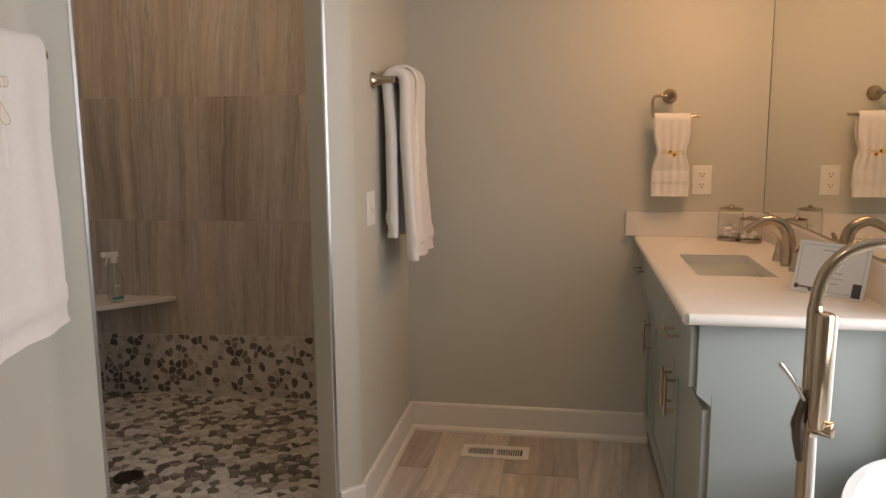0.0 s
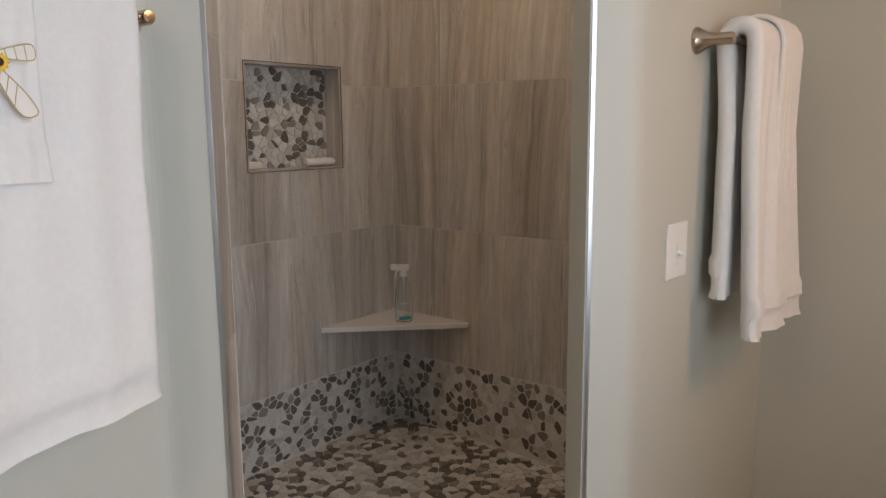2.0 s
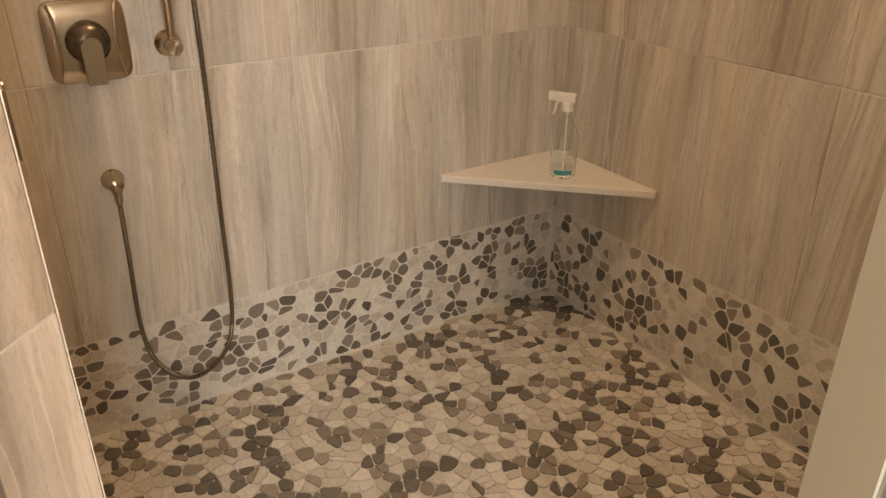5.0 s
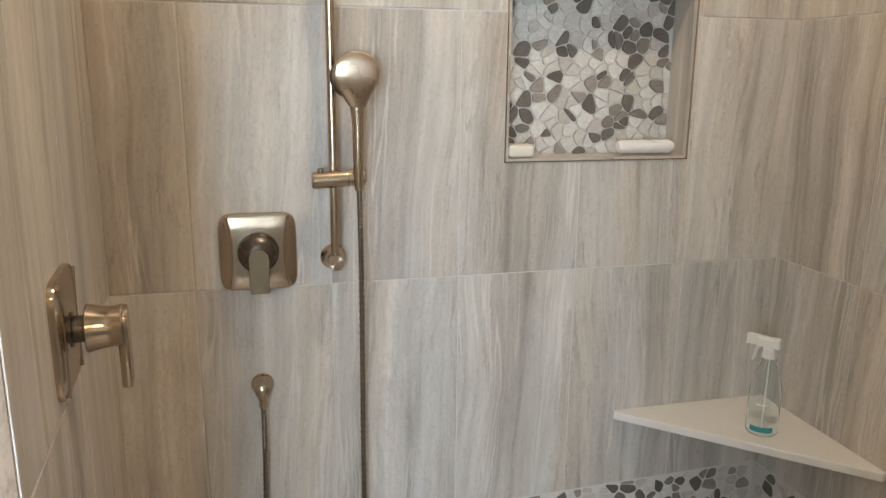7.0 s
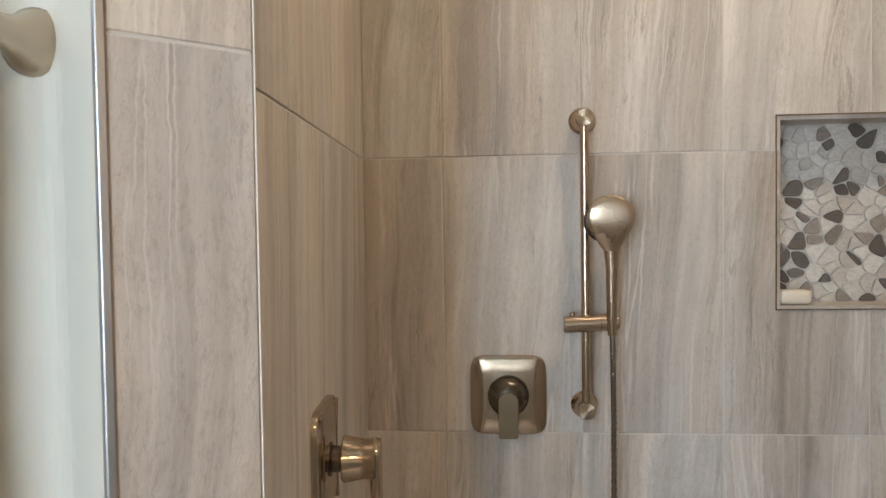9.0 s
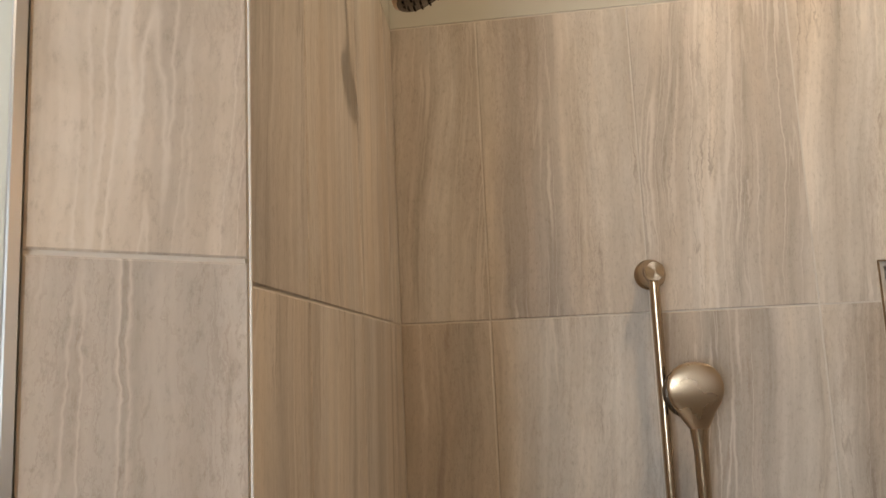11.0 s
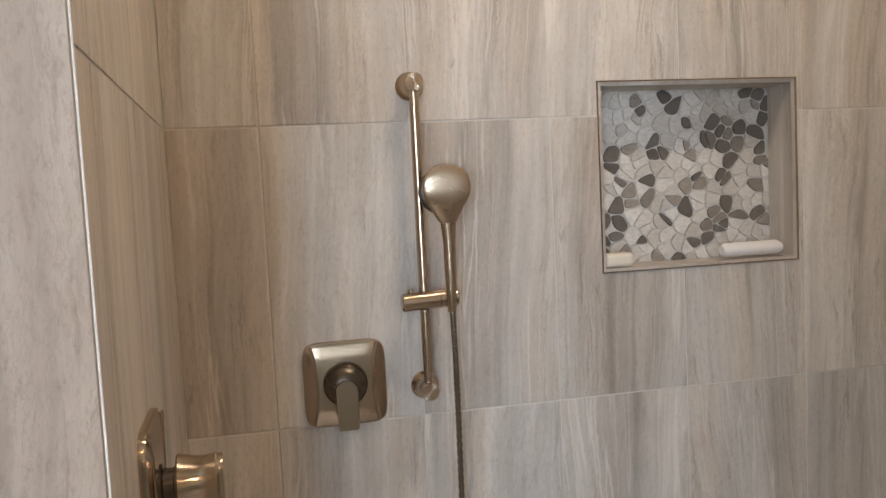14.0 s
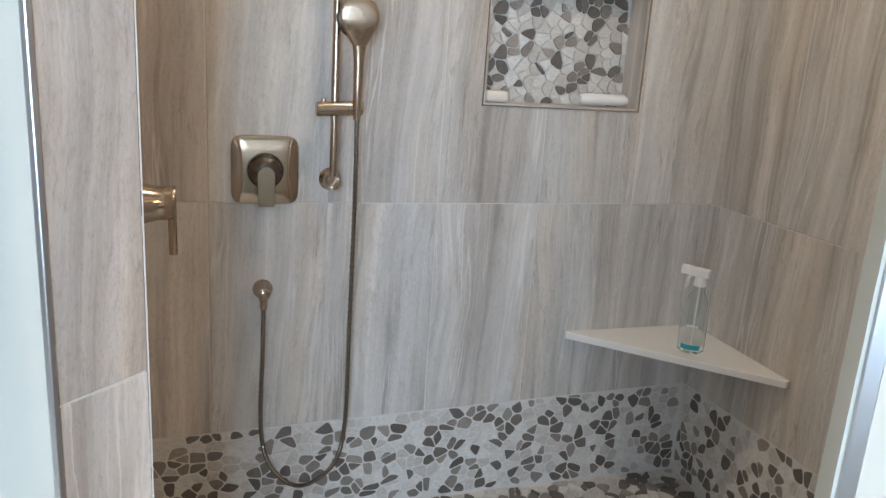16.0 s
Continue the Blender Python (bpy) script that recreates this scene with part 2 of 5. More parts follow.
TOWEL = cloth("white_terry", (0.82, 0.80, 0.78))
quartz = Nodes("white_quartz", 0.2)
qv = quartz.coords(world_space=True)
fleck = quartz.ramp(quartz.noise(qv, 260, 2, 0.5), [(0.70, (0, 0, 0)), (0.735, (1, 1, 1))])
quartz.base(quartz.mix(fleck, quartz.mix(quartz.noise(qv, 18, 4), (0.70, 0.67, 0.63), (0.77, 0.745, 0.71)), (0.36, 0.33, 0.30)))
QUARTZ = quartz.mat
PLASTIC = plain("white_plastic", (0.80, 0.79, 0.76), 0.35)
PORCELAIN = plain("white_porcelain", (0.84, 0.84, 0.83), 0.1)
# Near-black that stands for the shade inside holes.
HOLE_SHADE = plain("hole_shade", (0.03, 0.028, 0.025), 0.7)

# ---- mesh helpers ----


def box(bm, lo, hi):
    made = bmesh.ops.create_cube(bm, size=1.0)["verts"]
    for v in made:
        v.co = Vector([lo[k] + (v.co[k] + 0.5) * (hi[k] - lo[k]) for k in range(3)])
    return made


def prism(bm, outline, z0, z1):
    low = [bm.verts.new((x, y, z0)) for x, y in outline]
    top = [bm.verts.new((x, y, z1)) for x, y in outline]
    n = len(outline)
    faces = [bm.faces.new(low[::-1]), bm.faces.new(top)]
    for k in range(n):
        faces.append(bm.faces.new((low[k], low[(k + 1) % n], top[(k + 1) % n], top[k])))
    bmesh.ops.recalc_face_normals(bm, faces=faces)
    return low + top


def part(name, bm, material, parent=None, label="", bevel=0.0, smooth=False, segments=2):
    if bevel > 0:
        bmesh.ops.bevel(bm, geom=bm.edges[:], offset=bevel, segments=segments, profile=0.5, affect="EDGES", clamp_overlap=True)
    me = bpy.data.meshes.new(name)
    bm.to_mesh(me)
    bm.free()
    me.materials.append(material)
    if smooth:
        for p in me.polygons:
            p.use_smooth = True
        me.set_sharp_from_angle(angle=radians(40))
    ob = new(name, me)
    ob.parent = parent
    if label:
        tagged(ob, label)
    return ob


def boxed(name, lo, hi, material, parent=None, label="", bevel=0.0):
    bm = bmesh.new()
    box(bm, lo, hi)
    return part(name, bm, material, parent, label, bevel)


def turned(bm, profile, m, steps=28):
    """A shape turned about the z axis of m, from (radius, height) pairs."""
    rings = []
    for r, z in profile:
        if r < 1e-6:
            rings.append([bm.verts.new(m @ Vector((0, 0, z)))])
        else:
            rings.append([bm.verts.new(m @ Vector((r * math.cos(2 * math.pi * k / steps), r * math.sin(2 * math.pi * k / steps), z))) for k in range(steps)])
    for a, b in zip(rings, rings[1:]):
        for k in range(steps):
            j = (k + 1) % steps
            if len(a) == 1 and len(b) > 1:
                bm.faces.new((a[0], b[j], b[k]))
            elif len(b) == 1 and len(a) > 1:
                bm.faces.new((a[k], a[j], b[0]))
            elif len(a) > 1:
                bm.faces.new((a[k], a[j], b[j], b[k]))
    bmesh.ops.recalc_face_normals(bm, faces=bm.faces[:])


def tube(bm, points, radius, steps=12, closed_ends=True, squash=None):
    """A pipe along points; radius is one number or one per point."""
    pts = [Vector(p) for p in points]
    rings, side = [], None
    for k, p in enumerate(pts):
        way = (pts[min(k + 1, len(pts) - 1)] - pts[max(k - 1, 0)]).normalized()
        if side is None:
            side = way.cross(Vector((0.31, 0.17, 0.93)))
            if side.length < 0.1:
                side = way.cross(Vector((1, 0, 0)))
        side = (side - way * side.dot(way)).normalized()
        up = way.cross(side)
        r = radius[k] if isinstance(radius, (list, tuple)) else radius
        q = squash or 1.0
        rings.append([bm.verts.new(p + side * r * math.cos(2 * math.pi * j / steps) + up * r * q * math.sin(2 * math.pi * j / steps)) for j in range(steps)])
    for a, b in zip(rings, rings[1:]):
        for j in range(steps):
            i = (j + 1) % steps
            bm.faces.new((a[j], a[i], b[i], b[j]))
    if closed_ends:
        bm.faces.new(rings[0][::-1])
        bm.faces.new(rings[-1])
    bmesh.ops.recalc_face_normals(bm, faces=bm.faces[:])


def smooth_path(points, n=8):
    """Catmull-Rom through points."""
    p = [Vector(q) for q in points]
    p = [p[0] * 2 - p[1]] + p + [p[-1] * 2 - p[-2]]
    out = []
    for k in range(1, len(p) - 2):
        for s in range(n):
            t = s / n
            out.append(0.5 * ((2 * p[k]) + (-p[k - 1] + p[k + 1]) * t + (2 * p[k - 1] - 5 * p[k] + 4 * p[k + 1] - p[k + 2]) * t * t + (-p[k - 1] + 3 * p[k] - 3 * p[k + 1] + p[k + 2]) * t ** 3))
    out.append(p[-2])
    return out


def thing(name, place=(0, 0, 0), label="", category="", group=""):
    ob = new(name)
    ob.matrix_world = Matrix.Translation(place)
    ob.empty_display_size = 0.05
    return tagged(ob, label, category, group)


def structure(ob, label):
    return tagged(ob, label, kind="structure")


def rounded_turn(a, corner, b, r=0.03, n=7):
    """Points that round a corner of a wall between a and b."""
    a, c, b = Vector(a), Vector(corner), Vector(b)
    p, q = c + (a - c).normalized() * r, c + (b - c).normalized() * r
    return [tuple(p.lerp(c, t).lerp(c.lerp(q, t), t)) for t in [k / (n - 1) for k in range(n)]]


# ---- large structure ----
T = 0.0018   # tile thickness
y0, y1, z0, z1, deep = NICHE
bm = bmesh.new()
box(bm, (-0.14, -0.12, -0.1), (-T, y0, CEILING))
box(bm, (-0.14, y1, -0.1), (-T, BACK + 0.12, CEILING))
box(bm, (-0.14, y0, -0.1), (-T, y1, z0))
box(bm, (-0.14, y0, z1), (-T, y1, CEILING))
box(bm, (-0.14, y0, z0), (-deep - 0.006, y1, z1))
wall_valves = structure(part("wall_shower_west", bm, GROUT), "grouted shower wall with a recessed niche")
bm = bmesh.new()
prism(bm, [(-T, -0.12), (0.909, -0.12), (0.983, 0.983 * HEAD[1] - T), (-T, -T)], -0.1, CEILING)
wall_head = structure(part("wall_shower_south", bm, GROUT), "grouted shower wall behind the shower head")
wall_back = structure(boxed("wall_shower_north", (-T, BACK + T, -0.1), (SHOWER_EAST + T, BACK + 0.12, CEILING), GROUT), "grouted back wall of the shower")

bm = bmesh.new()
prism(bm, [(1.1165, 0.0163)] + rounded_turn(JAMB_L, TURN_L, (WEST, -0.3)) + [(WEST, SOUTH), (0.91, SOUTH), (0.91, -0.12), (0.985, 0.985 * HEAD[1] - T), (1.0265, 0.1045)], BATH_FLOOR - 0.1, CEILING)
wall_towel = structure(part("wall_west", bm, WALL), "sage grey painted wall with towels beside the shower")
bm = bmesh.new()
prism(bm, [(1.546, 0.616), (1.633, 0.533)] + rounded_turn(JAMB_R, TURN_R, (1.705, 0.9)) + [(1.705, NORTH), (1.705, BACK + 0.12), (SHOWER_EAST + T, BACK + 0.12), (SHOWER_EAST + T, 0.655)], BATH_FLOOR - 0.1, CEILING)
wall_switch = structure(part("wall_partition", bm, WALL), "sage grey painted partition with light switch")
bm = bmesh.new()
prism(bm, [JAMB_L, JAMB_R, JAMB_R_IN, JAMB_L_IN], 2.2, CEILING)
structure(part("wall_header", bm, WALL), "painted header over the shower opening")
structure(boxed("wall_north", (1.70, NORTH, BATH_FLOOR - 0.1), (EAST + 0.1, NORTH + 0.1, CEILING), WALL), "sage grey painted far wall")
structure(boxed("wall_south", (0.91, SOUTH - 0.1, BATH_FLOOR - 0.1), (BAY + 0.1, SOUTH, CEILING), WALL), "sage grey painted wall behind")
bm = bmesh.new()
wy0, wy1, wz0, wz1 = -1.42, -0.05, 0.75, 2.2
box(bm, (BAY, SOUTH, BATH_FLOOR - 0.1), (BAY + 0.1, wy0, CEILING))
box(bm, (BAY, wy1, BATH_FLOOR - 0.1), (BAY + 0.1, BAY_Y, CEILING))
box(bm, (BAY, wy0, BATH_FLOOR - 0.1), (BAY + 0.1, wy1, wz0))
box(bm, (BAY, wy0, wz1), (BAY + 0.1, wy1, CEILING))
box(bm, (EAST, BAY_Y, BATH_FLOOR - 0.1), (BAY + 0.1, NORTH, CEILING))
structure(part("wall_east", bm, WALL), "sage grey painted wall with window over the tub")
structure(boxed("ceiling", (-0.2, SOUTH - 0.1, CEILING), (BAY + 0.1, BACK + 0.2, CEILING + 0.1), CEIL), "flat white painted ceiling")
structure(boxed("floor", (0.95, SOUTH, BATH_FLOOR - 0.1), (BAY, NORTH, BATH_FLOOR - 0.004), GROUT), "grout bed of the bathroom floor")
bm = bmesh.new()
prism(bm, [(-T, -T), (0.93, -T), (1.117, 0.018), (1.633, 0.534), (SHOWER_EAST + T, 0.66), (SHOWER_EAST + T, BACK + T), (-T, BACK + T)], -0.1, -0.003)
shower_floor = structure(part("shower_floor", bm, GROUT), "grout bed of the pebble shower floor")


# ---- window over the tub ----
window = structure(new("window_1"), "white framed window over the tub")
bm = bmesh.new()
for lo, hi in (((BAY, wy0, wz0), (BAY + 0.08, wy0 + 0.05, wz1)), ((BAY, wy1 - 0.05, wz0), (BAY + 0.08, wy1, wz1)),
               ((BAY, wy0 + 0.05, wz0), (BAY + 0.08, wy1 - 0.05, wz0 + 0.05)), ((BAY, wy0 + 0.05, wz1 - 0.05), (BAY + 0.08, wy1 - 0.05, wz1))):
    box(bm, lo, hi)
part("window_frame", bm, TRIM_WHITE, window)
PANE = plain("window_glass", (1, 1, 1), 0.02, 0, Transmission_Weight=1.0)
pane = boxed("pane", (BAY + 0.03, wy0 + 0.05, wz0 + 0.05), (BAY + 0.036, wy1 - 0.05, wz1 - 0.05), PANE, window)
pane.visible_shadow = False
structure(boxed("ground", (-40, -40, -3.1), (60, 60, -3.0), plain("grass_ground", (0.08, 0.10, 0.05), 0.9)), "distant lawn outside the window")


# ---- skirting boards ----
def skirting(a, b, inward):
    """A skirting board with a shoe moulding from a to b; inward is its outward side."""
    a, b, n = Vector((*a, 0)), Vector((*b, 0)), Vector((*inward, 0)).normalized()
    bm = bmesh.new()
    shape = [(0.0, 0), (0.028, 0), (0.028, 0.012), (0.022, 0.022), (0.014, 0.026), (0.014, 0.124), (0.010, 0.132), (0.0, 0.132)]
    rows = []
    for end in (a, b):
        rows.append([bm.verts.new(end + n * d + Vector((0, 0, BATH_FLOOR + h))) for d, h in shape])
    k = len(shape)
    for j in range(k):
        bm.faces.new((rows[0][j], rows[0][(j + 1) % k], rows[1][(j + 1) % k], rows[1][j]))
    bm.faces.new(rows[0][::-1])
    bm.faces.new(rows[1])
    bmesh.ops.recalc_face_normals(bm, faces=bm.faces[:])
    return structure(part("baseboard", bm, TRIM_WHITE), "white painted baseboard with a shoe moulding")


skirting((1.717, NORTH), (2.779, NORTH), (0, -1))
skirting((1.705, 0.607), (1.705, NORTH), (1, 0))
skirting((1.642, 0.542), (1.712, 0.612), (1, -1))
skirting((WEST, SOUTH), (WEST, -0.073), (1, 0))
skirting((1.042, -0.082), (1.112, -0.012), (1, -1))

# ---- metal edges of the opening ----
for (x, y), label in ((JAMB_L, "bright aluminium tile edge beside the towel wall"), (JAMB_R, "bright aluminium tile edge beside the light switch")):
    bm = bmesh.new()
    side = -1 if x < 1.4 else 1
    f, n = Vector((side, side)) * 0.7071, Vector((0.7071, -0.7071))
    out = [tuple(Vector((x, y)) + f * a + n * b) for a, b in ((0.008, -0.001), (0.008, 0.0018), (0.0075, 0.0024), (-0.0006, 0.0026), (-0.0018, 0.0016), (-0.002, -0.0038), (0.0, -0.004))]
    if side > 0:
        out = out[::-1]
    prism(bm, out, BATH_FLOOR, 2.2)
    structure(part("trim", bm, ALU), label)


for x, y in (JAMB_L_IN, JAMB_R_IN):
    bm = bmesh.new()
    turned(bm, [(0, 0), (0.0009, 0), (0.0009, PEBBLE + 3 * ROW), (0, PEBBLE + 3 * ROW)], Matrix.Translation((x, y, 0)), 10)
    structure(part("trim", bm, GROUT, None, smooth=True), "slim pale bead on the inner edge of the opening")

# ---- shower fittings ----
def side_frame(x, y, z, toward):
    """A pose at a wall: its z axis points off the wall along toward."""
    q = Vector(toward).to_track_quat("Z", "Y")
    return Matrix.Translation((x, y, z)) @ q.to_matrix().to_4x4()


def soft_plate(bm, m, w, h, depth, bulge=0.006, corner=0.018, steps=8):
    """A squarish plate with bowed sides and soft corners."""
    n = steps * 6

    def ring(scale, z):
        pts = []
        for k in range(n):
            t = 2 * math.pi * (k + 0.5) / n
            c, s = math.cos(t), math.sin(t)
            pts.append(bm.verts.new(m @ Vector((math.copysign(abs(c) ** 0.30, c) * w / 2 * scale, math.copysign(abs(s) ** 0.30, s) * h / 2 * scale, z))))
        return pts
    rings = [ring(1.0, 0), ring(1.0, depth * 0.5), ring(0.985, depth * 0.8), ring(0.90, depth * 1.05), ring(0.6, depth * 1.2)]
    for a, b in zip(rings, rings[1:]):
        for k in range(len(a)):
            j = (k + 1) % len(a)
            bm.faces.new((a[k], a[j], b[j], b[k]))
    bm.faces.new(rings[0][::-1])
    bm.faces.new(rings[-1])
    bmesh.ops.recalc_face_normals(bm, faces=bm.faces[:])


def escutcheon(m, w, h):
    """A square wall plate with two arched ridges beside its middle."""
    bm = bmesh.new()
    soft_plate(bm, m, w, h, 0.012)
    for s in (-1, 1):
        pts = [m @ Vector((s * (w * 0.40 - 0.010 * (1 - t * t)), t * h * 0.455, 0.0115)) for t in [k / 8 - 1 for k in range(17)]]
        tube(bm, pts, 0.0042, 8)
    return part("escutcheon", bm, NICKEL, None, "brushed nickel square plate with soft corners", smooth=True)


def lever_blade(m, z, top, low, w):
    """A flat lever that hangs from top to low, z off the wall."""
    bm = bmesh.new()
    r = w / 2
    shape = [(r * math.cos(a), top - r + r * math.sin(a)) for a in [math.pi * k / 12 for k in range(13)]] + [(-r * 0.96, low + 0.006), (-r * 0.86, low), (r * 0.86, low), (r * 0.96, low + 0.006)]
    rows = [[bm.verts.new(m @ Vector((x * q, y, z + d))) for x, y in shape] for d, q in ((-0.012, 0.85), (-0.006, 1.0), (0.0, 1.0), (0.0025, 0.93))]
    n = len(shape)
    for a, b in zip(rows, rows[1:]):
        for k in range(n):
            bm.faces.new((a[k], a[(k + 1) % n], b[(k + 1) % n], b[k]))
    bm.faces.new(rows[0][::-1]), bm.faces.new(rows[-1])
    bmesh.ops.recalc_face_normals(bm, faces=bm.faces[:])
    return part("lever", bm, NICKEL, None, "flat nickel lever pointing down", smooth=True)


def valve(m, label):
    """A shower valve: its local x points up the wall's side, y up, z off the wall."""
    root = thing("shower_valve", m.translation, label, "shower valve")
    parts = [escutcheon(m, 0.168, 0.175)]
    bm = bmesh.new()
    turned(bm, [(0.044, 0.008), (0.0455, 0.016), (0.043, 0.030), (0.034, 0.042), (0.018, 0.049), (0, 0.051)], m)
    parts.append(part("dome", bm, DARK_NICKEL, None, "dark polished dome", smooth=True))
    parts.append(lever_blade(m, 0.055, 0.016, -0.084, 0.044))
    adopt(root, parts)
    return root


def adopt(root, parts):
    back = root.matrix_world.inverted()
    for p in parts:
        p.parent = root
        p.matrix_parent_inverse = back


def wall_pose(x, y, z, toward):
    z_axis = Vector(toward)
    y_axis = Vector((0, 0, 1))
    x_axis = y_axis.cross(z_axis)
    m = Matrix.Identity(4)
    for k, a in enumerate((x_axis, y_axis, z_axis, Vector((x, y, z)))):
        m[0][k], m[1][k], m[2][k] = a
    return m


valve(wall_pose(0, 0.317, 1.000, (1, 0, 0)), "brushed nickel shower valve with square plate on the tiled wall")
diverter_m = wall_pose(0.545, 0.545 * HEAD[1], 1.023, (-HEAD[1], HEAD[0], 0))
root = thing("shower_diverter", diverter_m.translation, "tall brushed nickel thermostat plate with projecting lever handle", "shower valve")
a = escutcheon(diverter_m, 0.165, 0.174)
bm = bmesh.new()
turned(bm, [(0.026, 0.012), (0.026, 0.016), (0.020, 0.018), (0.020, 0.030), (0.022, 0.031), (0.022, 0.036)], diverter_m)
d = part("collar", bm, DARK_NICKEL, None, "dark stepped neck", smooth=True)
bm = bmesh.new()
turned(bm, [(0, 0.034), (0.0345, 0.034), (0.036, 0.036), (0.0335, 0.046), (0.031, 0.058), (0.030, 0.068), (0.031, 0.076), (0.0325, 0.082), (0.0315, 0.084), (0, 0.085)], diverter_m, 40)
b = part("stem", bm, NICKEL, None, "waisted nickel cylinder", smooth=True)
c = lever_blade(diverter_m, 0.088, 0.031, -0.092, 0.042)
adopt(root, [a, b, c, d])

# slide bar with hand shower and hose
BAR_Y, BAR_X = 0.482, 0.052
root = thing("slide_bar", (0, BAR_Y, 0.98), "vertical brushed nickel slide bar on the tiled wall", "shower rail")
parts = []
bm = bmesh.new()
tube(bm, [(BAR_X, BAR_Y, 0.972), (BAR_X, BAR_Y, 1.604)], 0.0095, 16)
parts.append(part("rail", bm, NICKEL, None, "slim nickel rail", smooth=True))
for z in (0.980, 1.596):
    bm = bmesh.new()
    m = wall_pose(0, BAR_Y, z, (1, 0, 0))
    turned(bm, [(0.029, 0), (0.029, 0.006), (0.020, 0.014), (0.014, 0.03), (0.017, 0.048), (0.0165, 0.066), (0.013, 0.069), (0, 0.069)], m)
    parts.append(part("mount", bm, NICKEL, None, "round nickel wall mount", smooth=True))
    bm = bmesh.new()
    turned(bm, [(0.0172, 0.060), (0.0178, 0.062), (0.0178, 0.0705), (0.0168, 0.0718), (0, 0.0718)], Matrix.Identity(4), 40)
    cap = part("end_cap", bm, SPUN_NICKEL, None, "spun nickel end cap", smooth=True)
    cap.matrix_world = m
    parts.append(cap)
bm = bmesh.new()
tube(bm, [(BAR_X + 0.006, BAR_Y - 0.047, 1.162), (BAR_X + 0.006, BAR_Y - 0.044, 1.162), (BAR_X + 0.006, BAR_Y + 0.066, 1.168), (BAR_X + 0.006, BAR_Y + 0.069, 1.168)], [0.015, 0.0185, 0.0185, 0.015], 24)
parts.append(part("slider", bm, NICKEL, None, "nickel slider crossing the rail", smooth=True))
bm = bmesh.new()
tube(bm, [(BAR_X + 0.006, BAR_Y + 0.0300, 1.1655), (BAR_X + 0.006, BAR_Y + 0.0312, 1.1655)], 0.0188, 24)
parts.append(part("slider_joint", bm, DARK_NICKEL, None, "thin dark seam round the slider", smooth=True))
bm = bmesh.new()
tube(bm, [(BAR_X + 0.004, BAR_Y - 0.028, 1.178), (BAR_X + 0.004, BAR_Y - 0.029, 1.188)], 0.006, 12)
parts.append(part("clamp_button", bm, NICKEL, None, "small clamp button", smooth=True))
adopt(root, parts)

HX, HY = BAR_X + 0.022, BAR_Y + 0.052
root = thing("hand_shower", (HX, HY, 1.17), "brushed nickel hand shower with a round head in its holder", "hand shower")
def loft(bm, sections, steps=36, flat=1.0):
    """Rings across z: (x, y, z, half depth, half width); a smaller flat squares their backs."""
    rows = [[bm.verts.new((x + d * math.copysign(abs(math.cos(2 * math.pi * k / steps)) ** flat, math.cos(2 * math.pi * k / steps)), y + w * math.sin(2 * math.pi * k / steps), z)) for k in range(steps)] for x, y, z, d, w in sections]
    for p, q in zip(rows, rows[1:]):
        for k in range(steps):
            bm.faces.new((p[k], p[(k + 1) % steps], q[(k + 1) % steps], q[k]))
    bm.faces.new(rows[0][::-1]), bm.faces.new(rows[-1])
    bmesh.ops.recalc_face_normals(bm, faces=bm.faces[:])


bm = bmesh.new()
loft(bm, [(HX - 0.002, HY, 1.140, 0.0085, 0.0090), (HX, HY, 1.180, 0.0105, 0.0110), (HX + 0.001, HY, 1.23, 0.0110, 0.0122), (HX + 0.003, HY, 1.28, 0.0105, 0.0125), (HX + 0.007, HY - 0.001, 1.318, 0.0095, 0.0160)])
a = part("handle", bm, NICKEL, None, "slim nickel handle", smooth=True)
bm = bmesh.new()
loft(bm, [(HX + 0.007, HY - 0.001, 1.318, 0.0095, 0.0160), (HX + 0.011, HY - 0.003, 1.333, 0.0098, 0.0250), (HX + 0.015, HY - 0.004, 1.348, 0.0095, 0.0330), (HX + 0.018, HY - 0.004, 1.362, 0.0095, 0.0420), (HX + 0.020, HY - 0.004, 1.378, 0.0095, 0.0470), (HX + 0.021, HY - 0.004, 1.394, 0.0095, 0.0475), (HX + 0.021, HY - 0.004, 1.408, 0.0092, 0.0435), (HX + 0.021, HY - 0.004, 1.420, 0.0082, 0.0350), (HX + 0.020, HY - 0.004, 1.428, 0.008, 0.0235), (HX + 0.019, HY - 0.004, 1.432, 0.004, 0.0100)], 48, 0.5)
b = part("shower_head", bm, metal("satin_nickel", (0.54, 0.43, 0.32), 0.27, 0.75), None, "round brushed nickel back", smooth=True)
bm = bmesh.new()
turned(bm, [(0, 0.010), (0.040, 0.010), (0.045, 0.006), (0.045, -0.004), (0.041, -0.009), (0, -0.010)], wall_pose(HX + 0.008, HY - 0.013, 1.380, (1, 0, 0)))
c = part("spray_face", bm, DARK_NICKEL, None, "dark rim of the spray face", smooth=True)
adopt(root, [a, b, c])

HOSE_STEEL = metal("hose_steel", (0.27, 0.235, 0.20), 0.24)
root = thing("shower_hose", (0.02, 0.36, 0.66), "flexible ribbed nickel hose hanging in a loop", "hose")
raw = smooth_path([(HX - 0.002, HY + 0.001, 1.14), (HX - 0.006, HY + 0.003, 0.95), (0.045, HY + 0.004, 0.6), (0.03, HY + 0.002, 0.28), (0.022, HY - 0.030, 0.15), (0.020, HY - 0.115, 0.098), (0.020, HY - 0.190, 0.15), (0.022, HY - 0.226, 0.27), (0.036, HY - 0.224, 0.52), (0.042, HY - 0.222, 0.647)], 40)
bm = bmesh.new()
